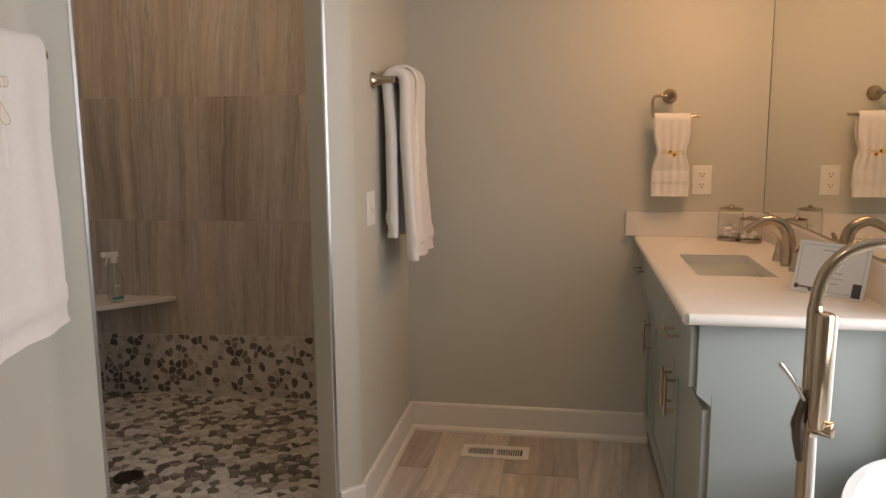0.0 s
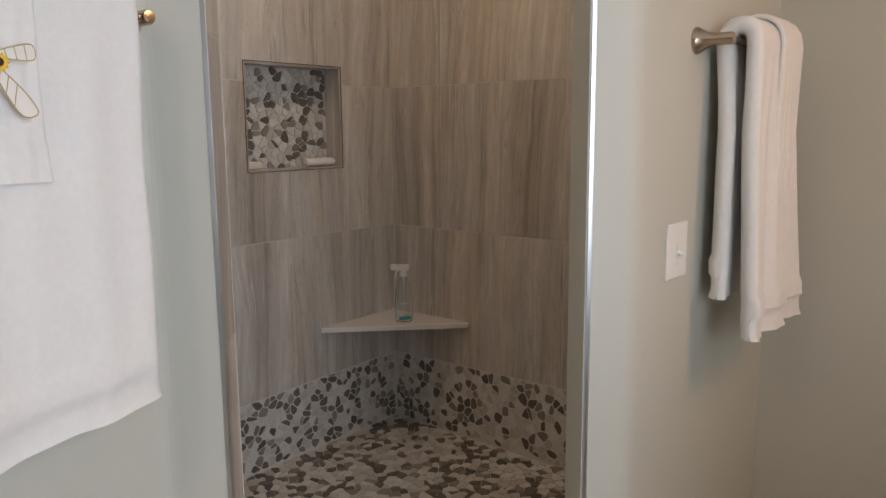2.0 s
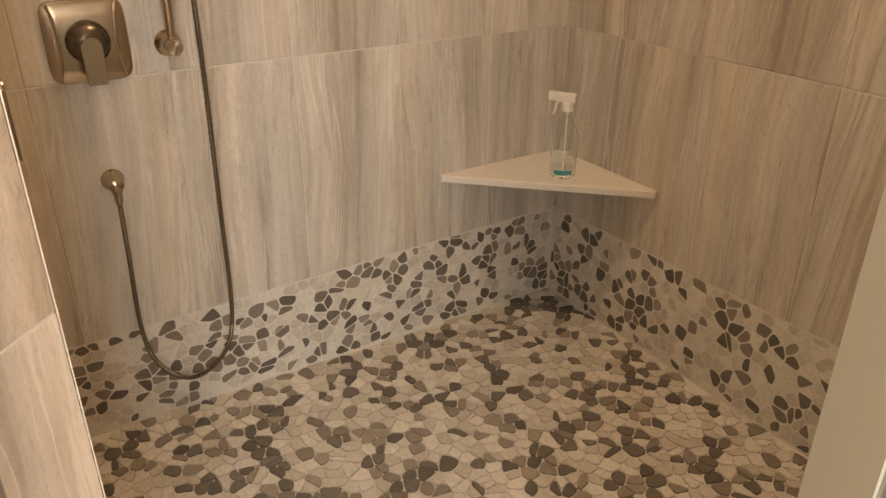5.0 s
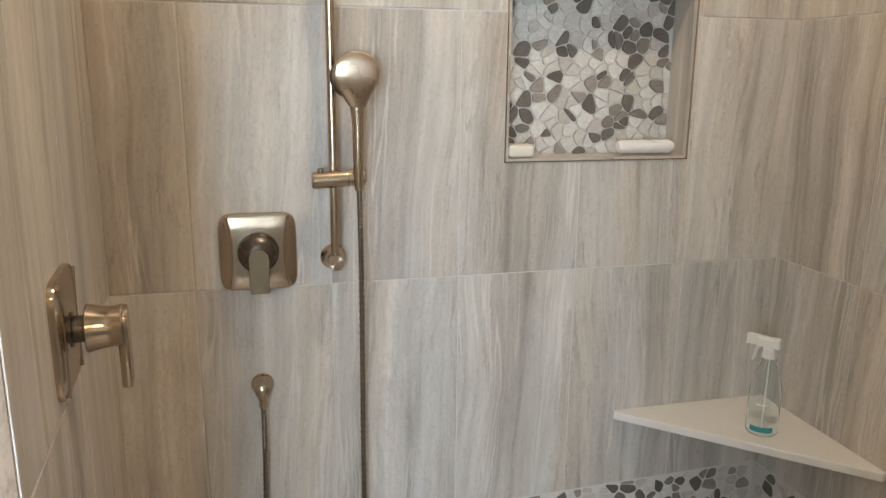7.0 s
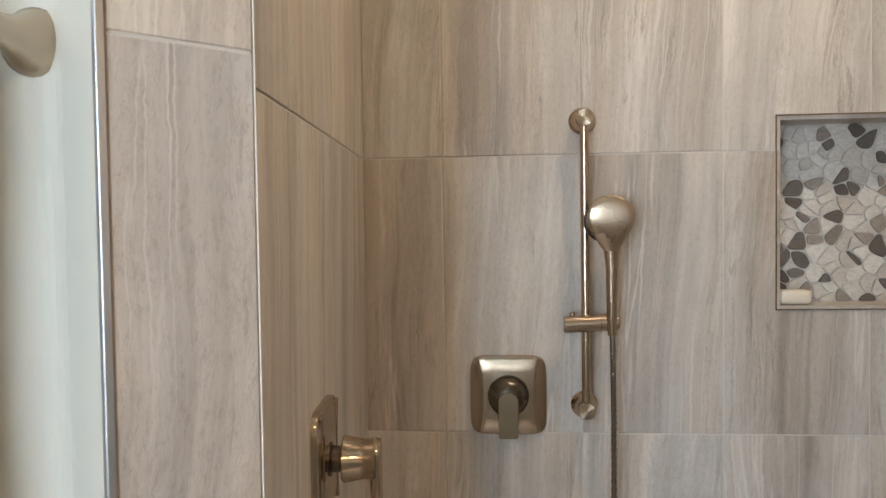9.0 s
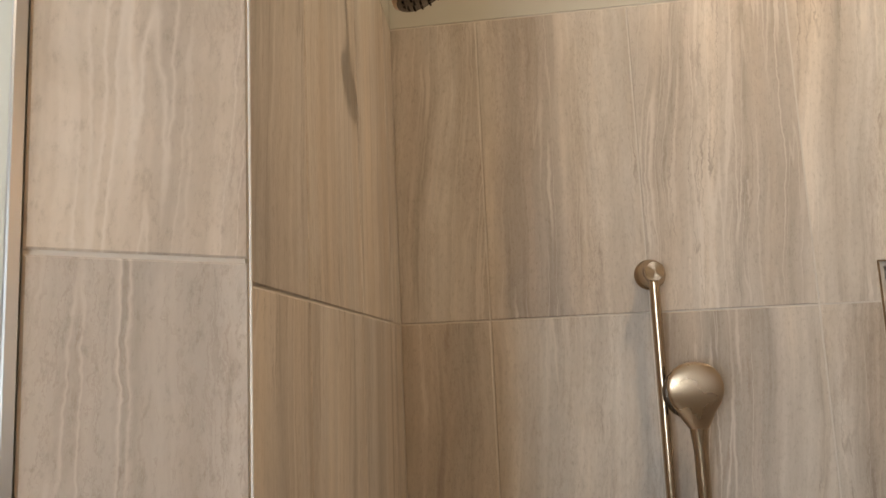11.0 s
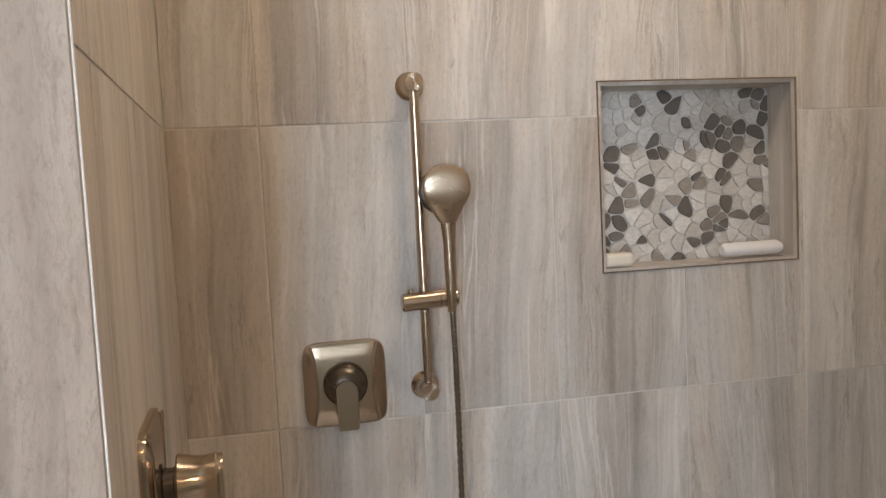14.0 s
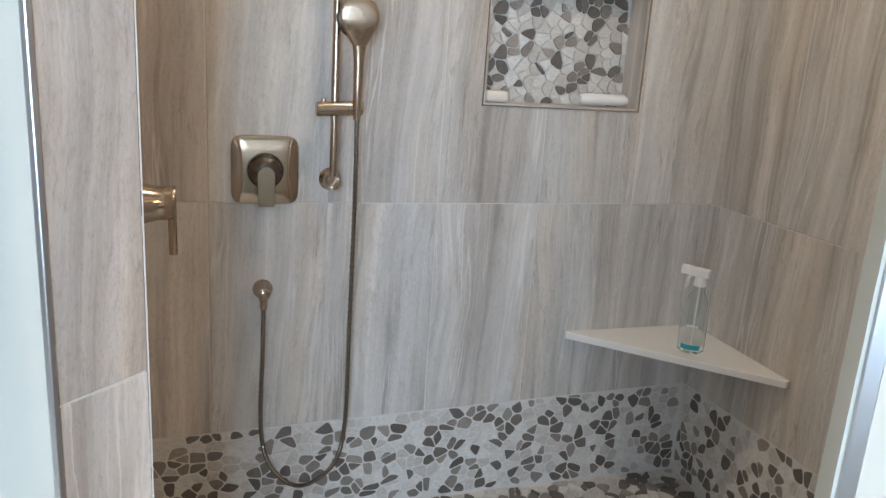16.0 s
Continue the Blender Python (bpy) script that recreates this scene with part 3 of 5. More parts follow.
tube(bm, raw, [0.0067 if k % 2 else 0.0051 for k in range(len(raw))], 10)
adopt(root, [part("sleeve", bm, HOSE_STEEL, None, "ribbed metal sleeve", smooth=True)])
EX, EY, EZ = 0.0, HY - 0.222, 0.684
root = thing("wall_elbow", (EX, EY, EZ), "round brushed nickel hose outlet on the tiled wall", "hose outlet")
bm = bmesh.new()
turned(bm, [(0.026, 0), (0.026, 0.004), (0.019, 0.012), (0.016, 0.03), (0.018, 0.044), (0.016, 0.052), (0.008, 0.056), (0, 0.057)], wall_pose(EX, EY, EZ, (1, 0, 0)))
a = part("body", bm, NICKEL, None, "domed nickel cover", smooth=True)
bm = bmesh.new()
turned(bm, [(0, -0.044), (0.0085, -0.044), (0.010, -0.038), (0.010, -0.022), (0.012, -0.018), (0.012, 0)], Matrix.Translation((0.042, EY, EZ)))
b = part("nut", bm, NICKEL, None, "small nickel hose nut", smooth=True)
adopt(root, [a, b])

# shower head on its arm, high on the head wall
root = thing("wall_shower", (0.50, 0, 2.0), "round brushed nickel shower rose on a bent wall arm", "shower head")
bm = bmesh.new()
tube(bm, smooth_path([(0.50, 0.03, 2.00), (0.50, 0.08, 2.035), (0.50, 0.115, 2.02), (0.50, 0.128, 1.995)], 6), 0.009, 12)
a = part("arm", bm, NICKEL, None, "", smooth=True)
bm = bmesh.new()
turned(bm, [(0.036, 0), (0.035, 0.006), (0.015, 0.016), (0, 0.017)], wall_pose(0.50, 0.50 * HEAD[1], 2.00, (-HEAD[1], HEAD[0], 0)))
b = part("flange", bm, NICKEL, None, "", smooth=True)
bm = bmesh.new()
rose_m = Matrix.Translation((0.50, 0.142, 1.965)) @ pose(0, 0, 0, 28)
turned(bm, [(0, 0.035), (0.012, 0.035), (0.020, 0.022), (0.046, 0.006), (0.048, -0.004), (0.044, -0.009)], rose_m)
c = part("rose", bm, NICKEL, None, "flared nickel rose", smooth=True)
bm = bmesh.new()
turned(bm, [(0.044, -0.009), (0.040, -0.011), (0, -0.012)], rose_m)
for ring, n in ((0.012, 6), (0.024, 12), (0.036, 18)):
    for k in range(n):
        q = rose_m @ Matrix.Translation((ring * math.cos(6.283 * k / n), ring * math.sin(6.283 * k / n), -0.012))
        turned(bm, [(0.0018, 0.001), (0.0014, -0.003), (0, -0.003)], q, 6)
d = part("spray_face", bm, DARK_NICKEL, None, "dark spray face with nozzles", smooth=True)
adopt(root, [a, b, c, d])

# ---- corner shelf, bottle, niche ----
bm = bmesh.new()
prism(bm, [(0, BACK), (0, 1.212), (0.012, 1.207), (0.443, BACK - 0.012), (0.440, BACK)], 0.500, 0.522)
tagged(part("corner_shelf", bm, QUARTZ, None, bevel=0.003), "pale quartz triangular corner shelf in the shower", "shelf")


def spray_bottle(x, y, z):
    root = thing("spray_bottle", (x, y, z), "clear plastic spray bottle with white trigger on the corner shelf", "bottle")
    m = Matrix.Translation((x, y, z)) @ Matrix.Scale(1.07, 4)
    bm = bmesh.new()
    turned(bm, [(0, 0.001), (0.031, 0.001), (0.0352, 0.006), (0.036, 0.085), (0.034, 0.115), (0.027, 0.145), (0.018, 0.170), (0.0150, 0.186), (0.0130, 0.186), (0.015, 0.170), (0.025, 0.144), (0.032, 0.114), (0.034, 0.085), (0.0335, 0.008), (0, 0.004)], m)
    clear = plain("clear_plastic", (0.93, 0.96, 0.96), 0.05, 0, Transmission_Weight=1.0, IOR=1.06)
    a = part("bottle_body", bm, clear, None, "clear plastic", smooth=True)
    a.visible_shadow = False
    bm = bmesh.new()
    rows = [[bm.verts.new(m @ Vector((r * math.cos(radians(a)), r * math.sin(radians(a)), h))) for a in range(-82, 3, 7)] for r, h in ((0.0358, 0.013), (0.0363, 0.013), (0.0366, 0.026), (0.0360, 0.026))]
    for p, q in zip(rows, rows[1:] + rows[:1]):
        for k in range(len(p) - 1):
            bm.faces.new((p[k], p[k + 1], q[k + 1], q[k]))
    b = part("label", bm, plain("teal_label", (0.03, 0.30, 0.33), 0.4), None, "teal band near the base", smooth=True)
    bm = bmesh.new()
    for k in range(5):
        q = m @ pose(0, 0, 0, 0, 0, -62 + k * 10) @ Matrix.Translation((0.0365, 0, 0.080))
        made = bmesh.ops.create_cube(bm, size=1.0)["verts"]
        for v in made:
            v.co = q @ Vector((v.co.x * 0.0006, v.co.y * 0.004, v.co.z * 0.005))
    c = part("print", bm, plain("white_print", (0.85, 0.87, 0.86), 0.4), None, "white unreadable lettering")
    bm = bmesh.new()
    turned(bm, [(0, 0.184), (0.0155, 0.184), (0.016, 0.188), (0.0145, 0.206), (0.010, 0.210), (0, 0.210)], m)
    d = part("cap", bm, PLASTIC, None, "white cap", smooth=True)
    bm = bmesh.new()
    turn = m @ pose(0, 0, 0, 0, 0, -140)
    for lo, hi in (((-0.022, -0.010, 0.208), (0.030, 0.010, 0.232)), ((0.028, -0.006, 0.214), (0.048, 0.006, 0.230))):
        for v in box(bm, lo, hi):
            v.co = turn @ v.co
    e = part("nozzle", bm, PLASTIC, None, "white spray head", bevel=0.004)
    bm = bmesh.new()
    tube(bm, [turn @ Vector(q) for q in ((0.022, 0, 0.212), (0.030, 0, 0.198), (0.031, 0, 0.184), (0.036, 0, 0.172))], [0.005, 0.0045, 0.004, 0.003], 8)
    f = part("trigger", bm, PLASTIC, None, "white trigger", smooth=True)
    bm = bmesh.new()
    tube(bm, [m @ Vector((0, 0, 0.01)), m @ Vector((0.002, 0, 0.18))], 0.0018, 6)
    g = part("dip_tube", bm, PLASTIC, None, "thin white tube")
    adopt(root, [a, b, c, d, e, f, g])


spray_bottle(0.200, 1.515, 0.522)

bm = bmesh.new()
f = 0.004
box(bm, (-deep, y0, z0), (-0.002, y0 + 0.008, z1))
box(bm, (-deep, y1 - 0.008, z0), (-0.002, y1, z1))
box(bm, (-deep, y0 + 0.008, z0), (-0.002, y1 - 0.008, z0 + 0.006))
box(bm, (-deep, y0 + 0.008, z1 - 0.008), (-0.002, y1 - 0.008, z1))
part("niche_lining", bm, vein_tile("niche_side_tile", (0.56, 0.533, 0.50), (0.48, 0.453, 0.42), (0.39, 0.362, 0.33), (0.2, 0.17, 0.15)), wall_valves, "grey-brown tiled sides of the niche")
bm = bmesh.new()
w = 0.0026
box(bm, (-0.004, y0 - w, z0 - w), (0.0025, y0, z1 + w))
box(bm, (-0.004, y1, z0 - w), (0.0025, y1 + w, z1 + w))
box(bm, (-0.004, y0, z0 - w), (0.0025, y1, z0))
box(bm, (-0.004, y0, z1), (0.0025, y1, z1 + w))
part("niche_edge", bm, NICKEL, wall_valves, "thin dark metal edge of the niche")


def rolled_cloth(name, x, ya, yb, z, r, label):
    bm = bmesh.new()
    n = 14
    pts = [(x, ya + (yb - ya) * k / n, z + r) for k in range(n + 1)]
    rad = [r * (0.72 if k in (0, n) else 1.0 + 0.05 * math.sin(k * 2.1)) for k in range(n + 1)]
    tube(bm, pts, rad, 16, True, 0.82)
    ob = part(name, bm, TOWEL, None, label, smooth=True)
    return tagged(ob, label, "towel")


rolled_cloth("rolled_cloth", -0.035, 1.195, 1.345, z0 + 0.008, 0.019, "small rolled white cloth lying in the shower niche")
bm = bmesh.new()
box(bm, (-0.055, y0 + 0.012, z0 + 0.007), (-0.012, y0 + 0.080, z0 + 0.038))
tagged(part("soap_bar", bm, plain("cream_soap", (0.74, 0.68, 0.58), 0.45), None, "", 0.010, True, 4), "cream soap bar standing in the shower niche", "soap")

bm = bmesh.new()
turned(bm, [(0, 0.0085), (0.055, 0.0085), (0.057, 0.006), (0.057, -0.003), (0, -0.003)], Matrix.Translation((0.72, 0.72, 0)))
tagged(part("floor_drain", bm, DARK_NICKEL, None, smooth=True), "round dark metal drain cover in the pebble floor", "drain")


# ---- towels and bars ----
def towel_bar(x, ya, yb, z, label):
    root = thing("towel_bar", (x, ya, z), label, "towel bar")
    parts = []
    for y in (ya, yb):
        bm = bmesh.new()
        turned(bm, [(0.030, 0), (0.030, 0.005), (0.026, 0.010), (0.018, 0.026), (0.0135, 0.045), (0.0135, 0.078), (0.011, 0.084), (0, 0.085)], wall_pose(x, y, z, (1, 0, 0)))
        parts.append(part("bracket", bm, NICKEL, None, "flared nickel bracket", smooth=True))
    bm = bmesh.new()
    tube(bm, [(x + 0.068, ya, z), (x + 0.068, yb, z)], 0.009, 14)
    parts.append(part("rod", bm, NICKEL, None, "", smooth=True))
    adopt(root, parts)
    return root


def hung_towel(name, x, y_mid, w, z_top, front, back, thick, label, seed, flare=0.0, rings=0.013, hem=True, slant=0.0, waist=None, gather=1.0, out=0.0):
    """A towel folded over a rod at x that runs along y. front/back: how far it hangs."""
    rnd = random.Random(seed)
    bm = bmesh.new()
    nu, path = 44, []
    r = rings
    for k in range(52):
        path.append((r + 0.001, -back + back * k / 52, "b"))
    for k in range(9):
        a = math.pi * k / 8
        path.append((math.cos(a) * r, math.sin(a) * r, "t"))
    for k in range(1, 61):
        path.append((-r - 0.001, -front * k / 60, "f"))
    ph = [rnd.uniform(0, 6.28) for _ in range(4)]
    grid = [[], []]
    for layer, off in ((0, 0.0), (1, thick)):
        for px, pz, side in path:
            row = []
            down = max(0.0, -pz)
            close = 1 - min(1.0, down * 5) * min(0.011, rings * 0.9) / rings
            for u in range(nu + 1):
                s = -0.5 * math.cos(math.pi * u / nu)
                width = w * (1 + flare * down) + 0.004 * math.sin(down * 17 + ph[3] + s)
                round_r = thick * 0.5
                depth_in = min(1.0, (0.5 - abs(s)) * w / round_r)
                curve = math.sqrt(max(0.0, 1 - (1 - depth_in) ** 2))
                off = round_r * (1 + curve * (1 if layer else -1))
                if waist:
                    wz, wk = waist
                    width *= 1 - wk * math.exp(-((down - wz) / 0.045) ** 2)
                fold = gather * (0.006 * down / 0.5 * math.sin(s * 13 + ph[0]) + 0.003 * math.sin(s * 31 + ph[1] + down * 2))
                fold *= min(1, down * 6) * (0.45 if w < 0.2 else 1.0)
                if waist:
                    fold += 0.003 * math.sin(s * 26 + ph[2]) * math.exp(-((down - waist[0]) / 0.09) ** 2)
                grow = off * (1 if side == "t" else 1)
                ox = px * close + math.copysign(grow, px) if side != "t" else px * (1 + grow / r)
                oz = pz if side != "t" else pz * (1 + grow / r)
                sag = slant * s * down
                fold += out * down if side == "f" else 0.0
                edge = 0.0
                left_over = (front if side == "f" else back) - down
                if hem and layer and 0.055 < left_over < 0.095:
                    edge = -0.0055 - 0.0015 * (int(left_over * 250) % 2)
                elif hem and layer and left_over <= 0.055:
                    edge = 0.003 * math.sin(left_over / 0.055 * math.pi) ** 0.5 if left_over > 0 else -0.002
                edge *= min(1.0, thick / 0.026)
                if hem and 0.055 < left_over < 0.095:
                    width -= 0.006 * min(1, w / 0.2)
                row.append(bm.verts.new((x - ox + fold + (-edge if side == "f" else edge), y_mid + s * width, z_top + oz - sag)))
            grid[layer].append(row)
    n = len(path)
    for layer in (0, 1):
        for k in range(n - 1):
            for u in range(nu):
                bm.faces.new((grid[layer][k][u], grid[layer][k][u + 1], grid[layer][k + 1][u + 1], grid[layer][k + 1][u]))
    for k in range(n - 1):
        for u in (0, nu):
            bm.faces.new((grid[0][k][u], grid[0][k + 1][u], grid[1][k + 1][u], grid[1][k][u]))
    for k in (0, n - 1):
        for u in range(nu):
            bm.faces.new((grid[0][k][u], grid[1][k][u], grid[1][k][u + 1], grid[0][k][u + 1]))
    bmesh.ops.recalc_face_normals(bm, faces=bm.faces[:])
    ob = part(name, bm, TOWEL, None, smooth=True)
    return tagged(ob, label, "towel")


TB = 1.53
towel_bar(1.705, 0.875, 1.30, TB, "brushed nickel towel bar beside the light switch")
hung_towel("bath_towel", 1.777, 1.08, 0.30, TB + 0.002, 0.67, 0.585, 0.040, "thick white bath towel hanging over the bar beside the switch", 3, 0.26, 0.013, gather=1.35, out=0.05)
hung_towel("hand_towel", 1.777, 1.12, 0.14, TB + 0.004, 0.345, 0.28, 0.012, "narrow white hand towel laid over the bath towel beside the switch", 4, 0.1, 0.054, out=0.03)

towel_bar(WEST, -0.087, -0.75, 1.540, "brushed nickel towel bar on the wall before the shower")
hung_towel("bath_towel", WEST + 0.080, -0.359, 0.472, 1.55, 0.712, 0.6, 0.026, "broad white bath towel hanging over the bar before the shower", 5, -0.05, 0.012, True, -0.10, out=0.035)
hung_towel("hand_towel", WEST + 0.080, -0.366, 0.135, 1.554, 0.288, 0.26, 0.009, "white hand towel with sunflower bow over the bath towel", 6, 0.45, 0.040, out=0.03)


# ---- switch, outlet, floor vent ----
def wall_plate(name, m, w, h, label, category, outlet):
    root = thing(name, m.translation, label, category)
    bm = bmesh.new()
    for v in box(bm, (-w / 2, -h / 2, 0), (w / 2, h / 2, 0.006)):
        v.co = m @ v.co
    parts = [part("cover_plate", bm, PLASTIC, None, bevel=0.002)]
    if outlet:
        for s in (-1, 1):
            bm = bmesh.new()
            for v in box(bm, (-0.016, s * 0.022 - 0.014, 0.0062), (0.016, s * 0.022 + 0.014, 0.0085)):
                v.co = m @ v.co
            face = part("socket", bm, PLASTIC, None, "", bevel=0.004)
            parts.append(face)
            # The slots are raised dark blocks; their colour is the shade of the holes.
            bm = bmesh.new()
            for lo, hi in (((-0.0085, 0.0, 0.0086), (-0.0055, 0.008, 0.0092)), ((0.0055, 0.0, 0.0086), (0.0085, 0.008, 0.0092)), ((-0.003, -0.009, 0.0086), (0.003, -0.004, 0.0092))):
                for v in box(bm, (lo[0], lo[1] + s * 0.022, lo[2]), (hi[0], hi[1] + s * 0.022, hi[2])):
                    v.co = m @ v.co
            parts.append(part("slots", bm, HOLE_SHADE, None, "dark blocks for the shade inside the slots"))
    else:
        bm = bmesh.new()
        for v in box(bm, (-0.006, -0.013, 0.0062), (0.006, 0.013, 0.009)):
            v.co = m @ v.co
        parts.append(part("toggle_frame", bm, PLASTIC, None, bevel=0.001))
        bm = bmesh.new()
        tube(bm, [m @ Vector((0, -0.002, 0.008)), m @ Vector((0, -0.010, 0.020))], [0.0048, 0.004], 8)
        parts.append(part("toggle", bm, PLASTIC, None, ""))
    for z in ((0,) if outlet else (-0.03, 0.03)):
        bm = bmesh.new()
        turned(bm, [(0.003, 0.006), (0.003, 0.0072), (0, 0.0076)], m @ Matrix.Translation((0, z, 0)), 10)
        parts.append(part("screw", bm, PLASTIC, None, ""))
    adopt(root, parts)


wall_plate("light_switch", wall_pose(1.705, 0.806, 1.070, (1, 0, 0)), 0.105, 0.124, "white toggle light switch in a square plate", "switch", False)
wall_plate("outlet", wall_pose(2.968, NORTH, 1.134, (0, -1, 0)), 0.076, 0.122, "white double power outlet above the counter", "outlet", True)

root = thing("floor_vent", (2.12, 1.18, BATH_FLOOR), "white metal floor vent with slots near the far wall", "vent")
bm = bmesh.new()
vx0, vx1, vy0, vy1 = 1.980, 2.268, 1.170, 1.297
for lo, hi in (((vx0, vy0), (vx1, vy0 + 0.03)), ((vx0, vy1 - 0.03), (vx1, vy1)), ((vx0, vy0 + 0.03), (vx0 + 0.028, vy1 - 0.03)), ((vx1 - 0.028, vy0 + 0.03), (vx1, vy1 - 0.03)), ((2.119, vy0 + 0.03), (2.131, vy1 - 0.03))):
    box(bm, (*lo, BATH_FLOOR), (*hi, BATH_FLOOR + 0.006))
parts = [part("vent_frame", bm, TRIM_WHITE, None)]
# A flat dark sheet on the floor gives the shade under the slats.
parts.append(boxed("vent_shade", (vx0 + 0.028, vy0 + 0.03, BATH_FLOOR), (vx1 - 0.028, vy1 - 0.03, BATH_FLOOR + 0.0012), HOLE_SHADE, None, "thin dark sheet for the shade between the slats"))
for k in range(22):
    x = vx0 + 0.033 + k * 0.0102
    if abs(x - 2.125) > 0.008:
        parts.append(boxed("slat", (x, vy0 + 0.03, BATH_FLOOR + 0.0014), (x + 0.004, vy1 - 0.03, BATH_FLOOR + 0.005), TRIM_WHITE, None))
adopt(root, parts)

# ---- vanity ----
VF, VL, V0, V1 = 2.744, 2.781, 0.060, NORTH
TOP = 0.8965
root = thing("vanity_cabinet", (VF, V0, BATH_FLOOR), "blue-grey painted vanity cabinet with shaker doors under the quartz top", "cabinet")
parts = []
for name, xa, ya, za, zb in (("drawer_case", VF, V0, 0.68, TOP - 0.03), ("door_case", VL, V0, 0.07, 0.68), ("toe_kick", VL + 0.06, V0 + 0.02, BATH_FLOOR, 0.07)):
    parts.append(boxed(name, (xa, ya, za), (EAST, V1, zb), CABINET, None))
bm = bmesh.new()
pr = [(VF, 0.68), (VL - 0.001, 0.648), (VL - 0.001, 0.68)]
lowv = [bm.verts.new((x, V0, z)) for x, z in pr]
topv = [bm.verts.new((x, V1, z)) for x, z in pr]
bm.faces.new(lowv[::-1]), bm.faces.new(topv)
for k in range(3):
    bm.faces.new((lowv[k], lowv[(k + 1) % 3], topv[(k + 1) % 3], topv[k]))
bmesh.ops.recalc_face_normals(bm, faces=bm.faces[:])
parts.append(part("moulding", bm, CABINET, None, "sloping strip under the drawers"))


def handle_bar(x, a, b, r=0.0055):
    """A bar handle on the front at x from a to b, each (y, z)."""
    bm = bmesh.new()
    a3, b3 = Vector((x - 0.032, *a)), Vector((x - 0.032, *b))
    tube(bm, [a3, b3], r, 12)
    for t in (0.14, 0.86):
        q = a3.lerp(b3, t)
        tube(bm, [q, (x, q.y, q.z)], r * 0.8, 8)
    return part("handle", bm, NICKEL, None, "brushed nickel bar handle", smooth=True)


def shaker(name, x, ya, yb, za, zb, rail=0.055):
    """A door: a sunk panel with its two rails and two stiles."""
    t = 0.019
    door = boxed(name, (x - t + 0.009, ya + rail, za + rail), (x, yb - rail, zb - rail), CABINET)
    for kind, lo, hi in (("rail", (ya, za), (yb, za + rail)), ("rail", (ya, zb - rail), (yb, zb)), ("stile", (ya, za + rail), (ya + rail, zb - rail)), ("stile", (yb - rail, za + rail), (yb, zb - rail))):
        boxed(kind, (x - t, lo[0], lo[1]), (x, hi[0], hi[1]), CABINET, door)
    return door


drawers = [(0.07, 0.550), (0.565, 1.150), (1.165, 1.435)]
for k, (ya, yb) in enumerate(drawers):
    d = boxed("drawer_front", (VF - 0.019, ya, 0.695), (VF, yb, 0.855), CABINET, None, "", 0.003)
    parts.append(d)
    if k != 1:
        h = handle_bar(VF - 0.019, ((ya + yb) / 2 - 0.06, 0.775), ((ya + yb) / 2 + 0.06, 0.775))
        h.parent = d
doors = [(0.07, 0.575, 1), (0.585, 1.190, 2), (1.200, 1.435, 2)]
for ya, yb, side in doors:
    d = shaker("door", VL, ya, yb, 0.085, 0.635)
    parts.append(d)
    y = yb - 0.035 if side == 1 else ya + 0.04
    h = handle_bar(VL - 0.019, (y, 0.44), (y, 0.575))
    h.parent = d
adopt(root, parts)

SINK = (2.815, 3.050, 0.54, 0.955)
sx0, sx1, sy0, sy1 = SINK
bm = bmesh.new()
cx0, cy0 = 2.712, 0.030
for lo, hi in (((cx0, cy0), (sx0, NORTH)), ((sx1, cy0), (EAST, NORTH)), ((sx0, cy0), (sx1, sy0)), ((sx0, sy1), (sx1, NORTH))):
    box(bm, (*lo, TOP - 0.03), (*hi, TOP))
bmesh.ops.remove_doubles(bm, verts=bm.verts[:], dist=0.0001)
counter = part("countertop", bm, QUARTZ, None)
tagged(counter, "white quartz vanity countertop with a sink cut-out", "countertop")
bm = bmesh.new()
tube(bm, [(cx0, cy0 + 0.0, TOP - 0.015), (cx0, NORTH, TOP - 0.015)], 0.0150, 14, True, 1.0)
tube(bm, [(cx0, cy0, TOP - 0.015), (EAST, cy0, TOP - 0.015)], 0.0150, 14, True, 1.0)
part("rounded_edge", bm, QUARTZ, counter, "eased quartz edge", smooth=True)
tagged(boxed("backsplash", (2.662, NORTH - 0.02, TOP), (EAST - 0.02, NORTH, TOP + 0.103), QUARTZ, None, "", 0.002), "white quartz side splash against the far wall", "backsplash")
tagged(boxed("backsplash", (EAST - 0.02, cy0, TOP), (EAST, NORTH, TOP + 0.103), QUARTZ, None, "", 0.002), "white quartz backsplash under the mirror", "backsplash")

bm = bmesh.new()
w = 0.012
box(bm, (sx0 - w, sy0 - w, TOP - 0.17), (sx1 + w, sy1 + w, TOP - 0.155))
for lo, hi in (((sx0 - w, sy0 - w), (sx0, sy1 + w)), ((sx1, sy0 - w), (sx1 + w, sy1 + w)), ((sx0, sy0 - w), (sx1, sy0)), ((sx0, sy1), (sx1, sy1 + w))):
    box(bm, (*lo, TOP - 0.155), (*hi, TOP - 0.0305))
tagged(part("undermount_sink", bm, PORCELAIN, None), "white rectangular porcelain sink set under the countertop", "sink")


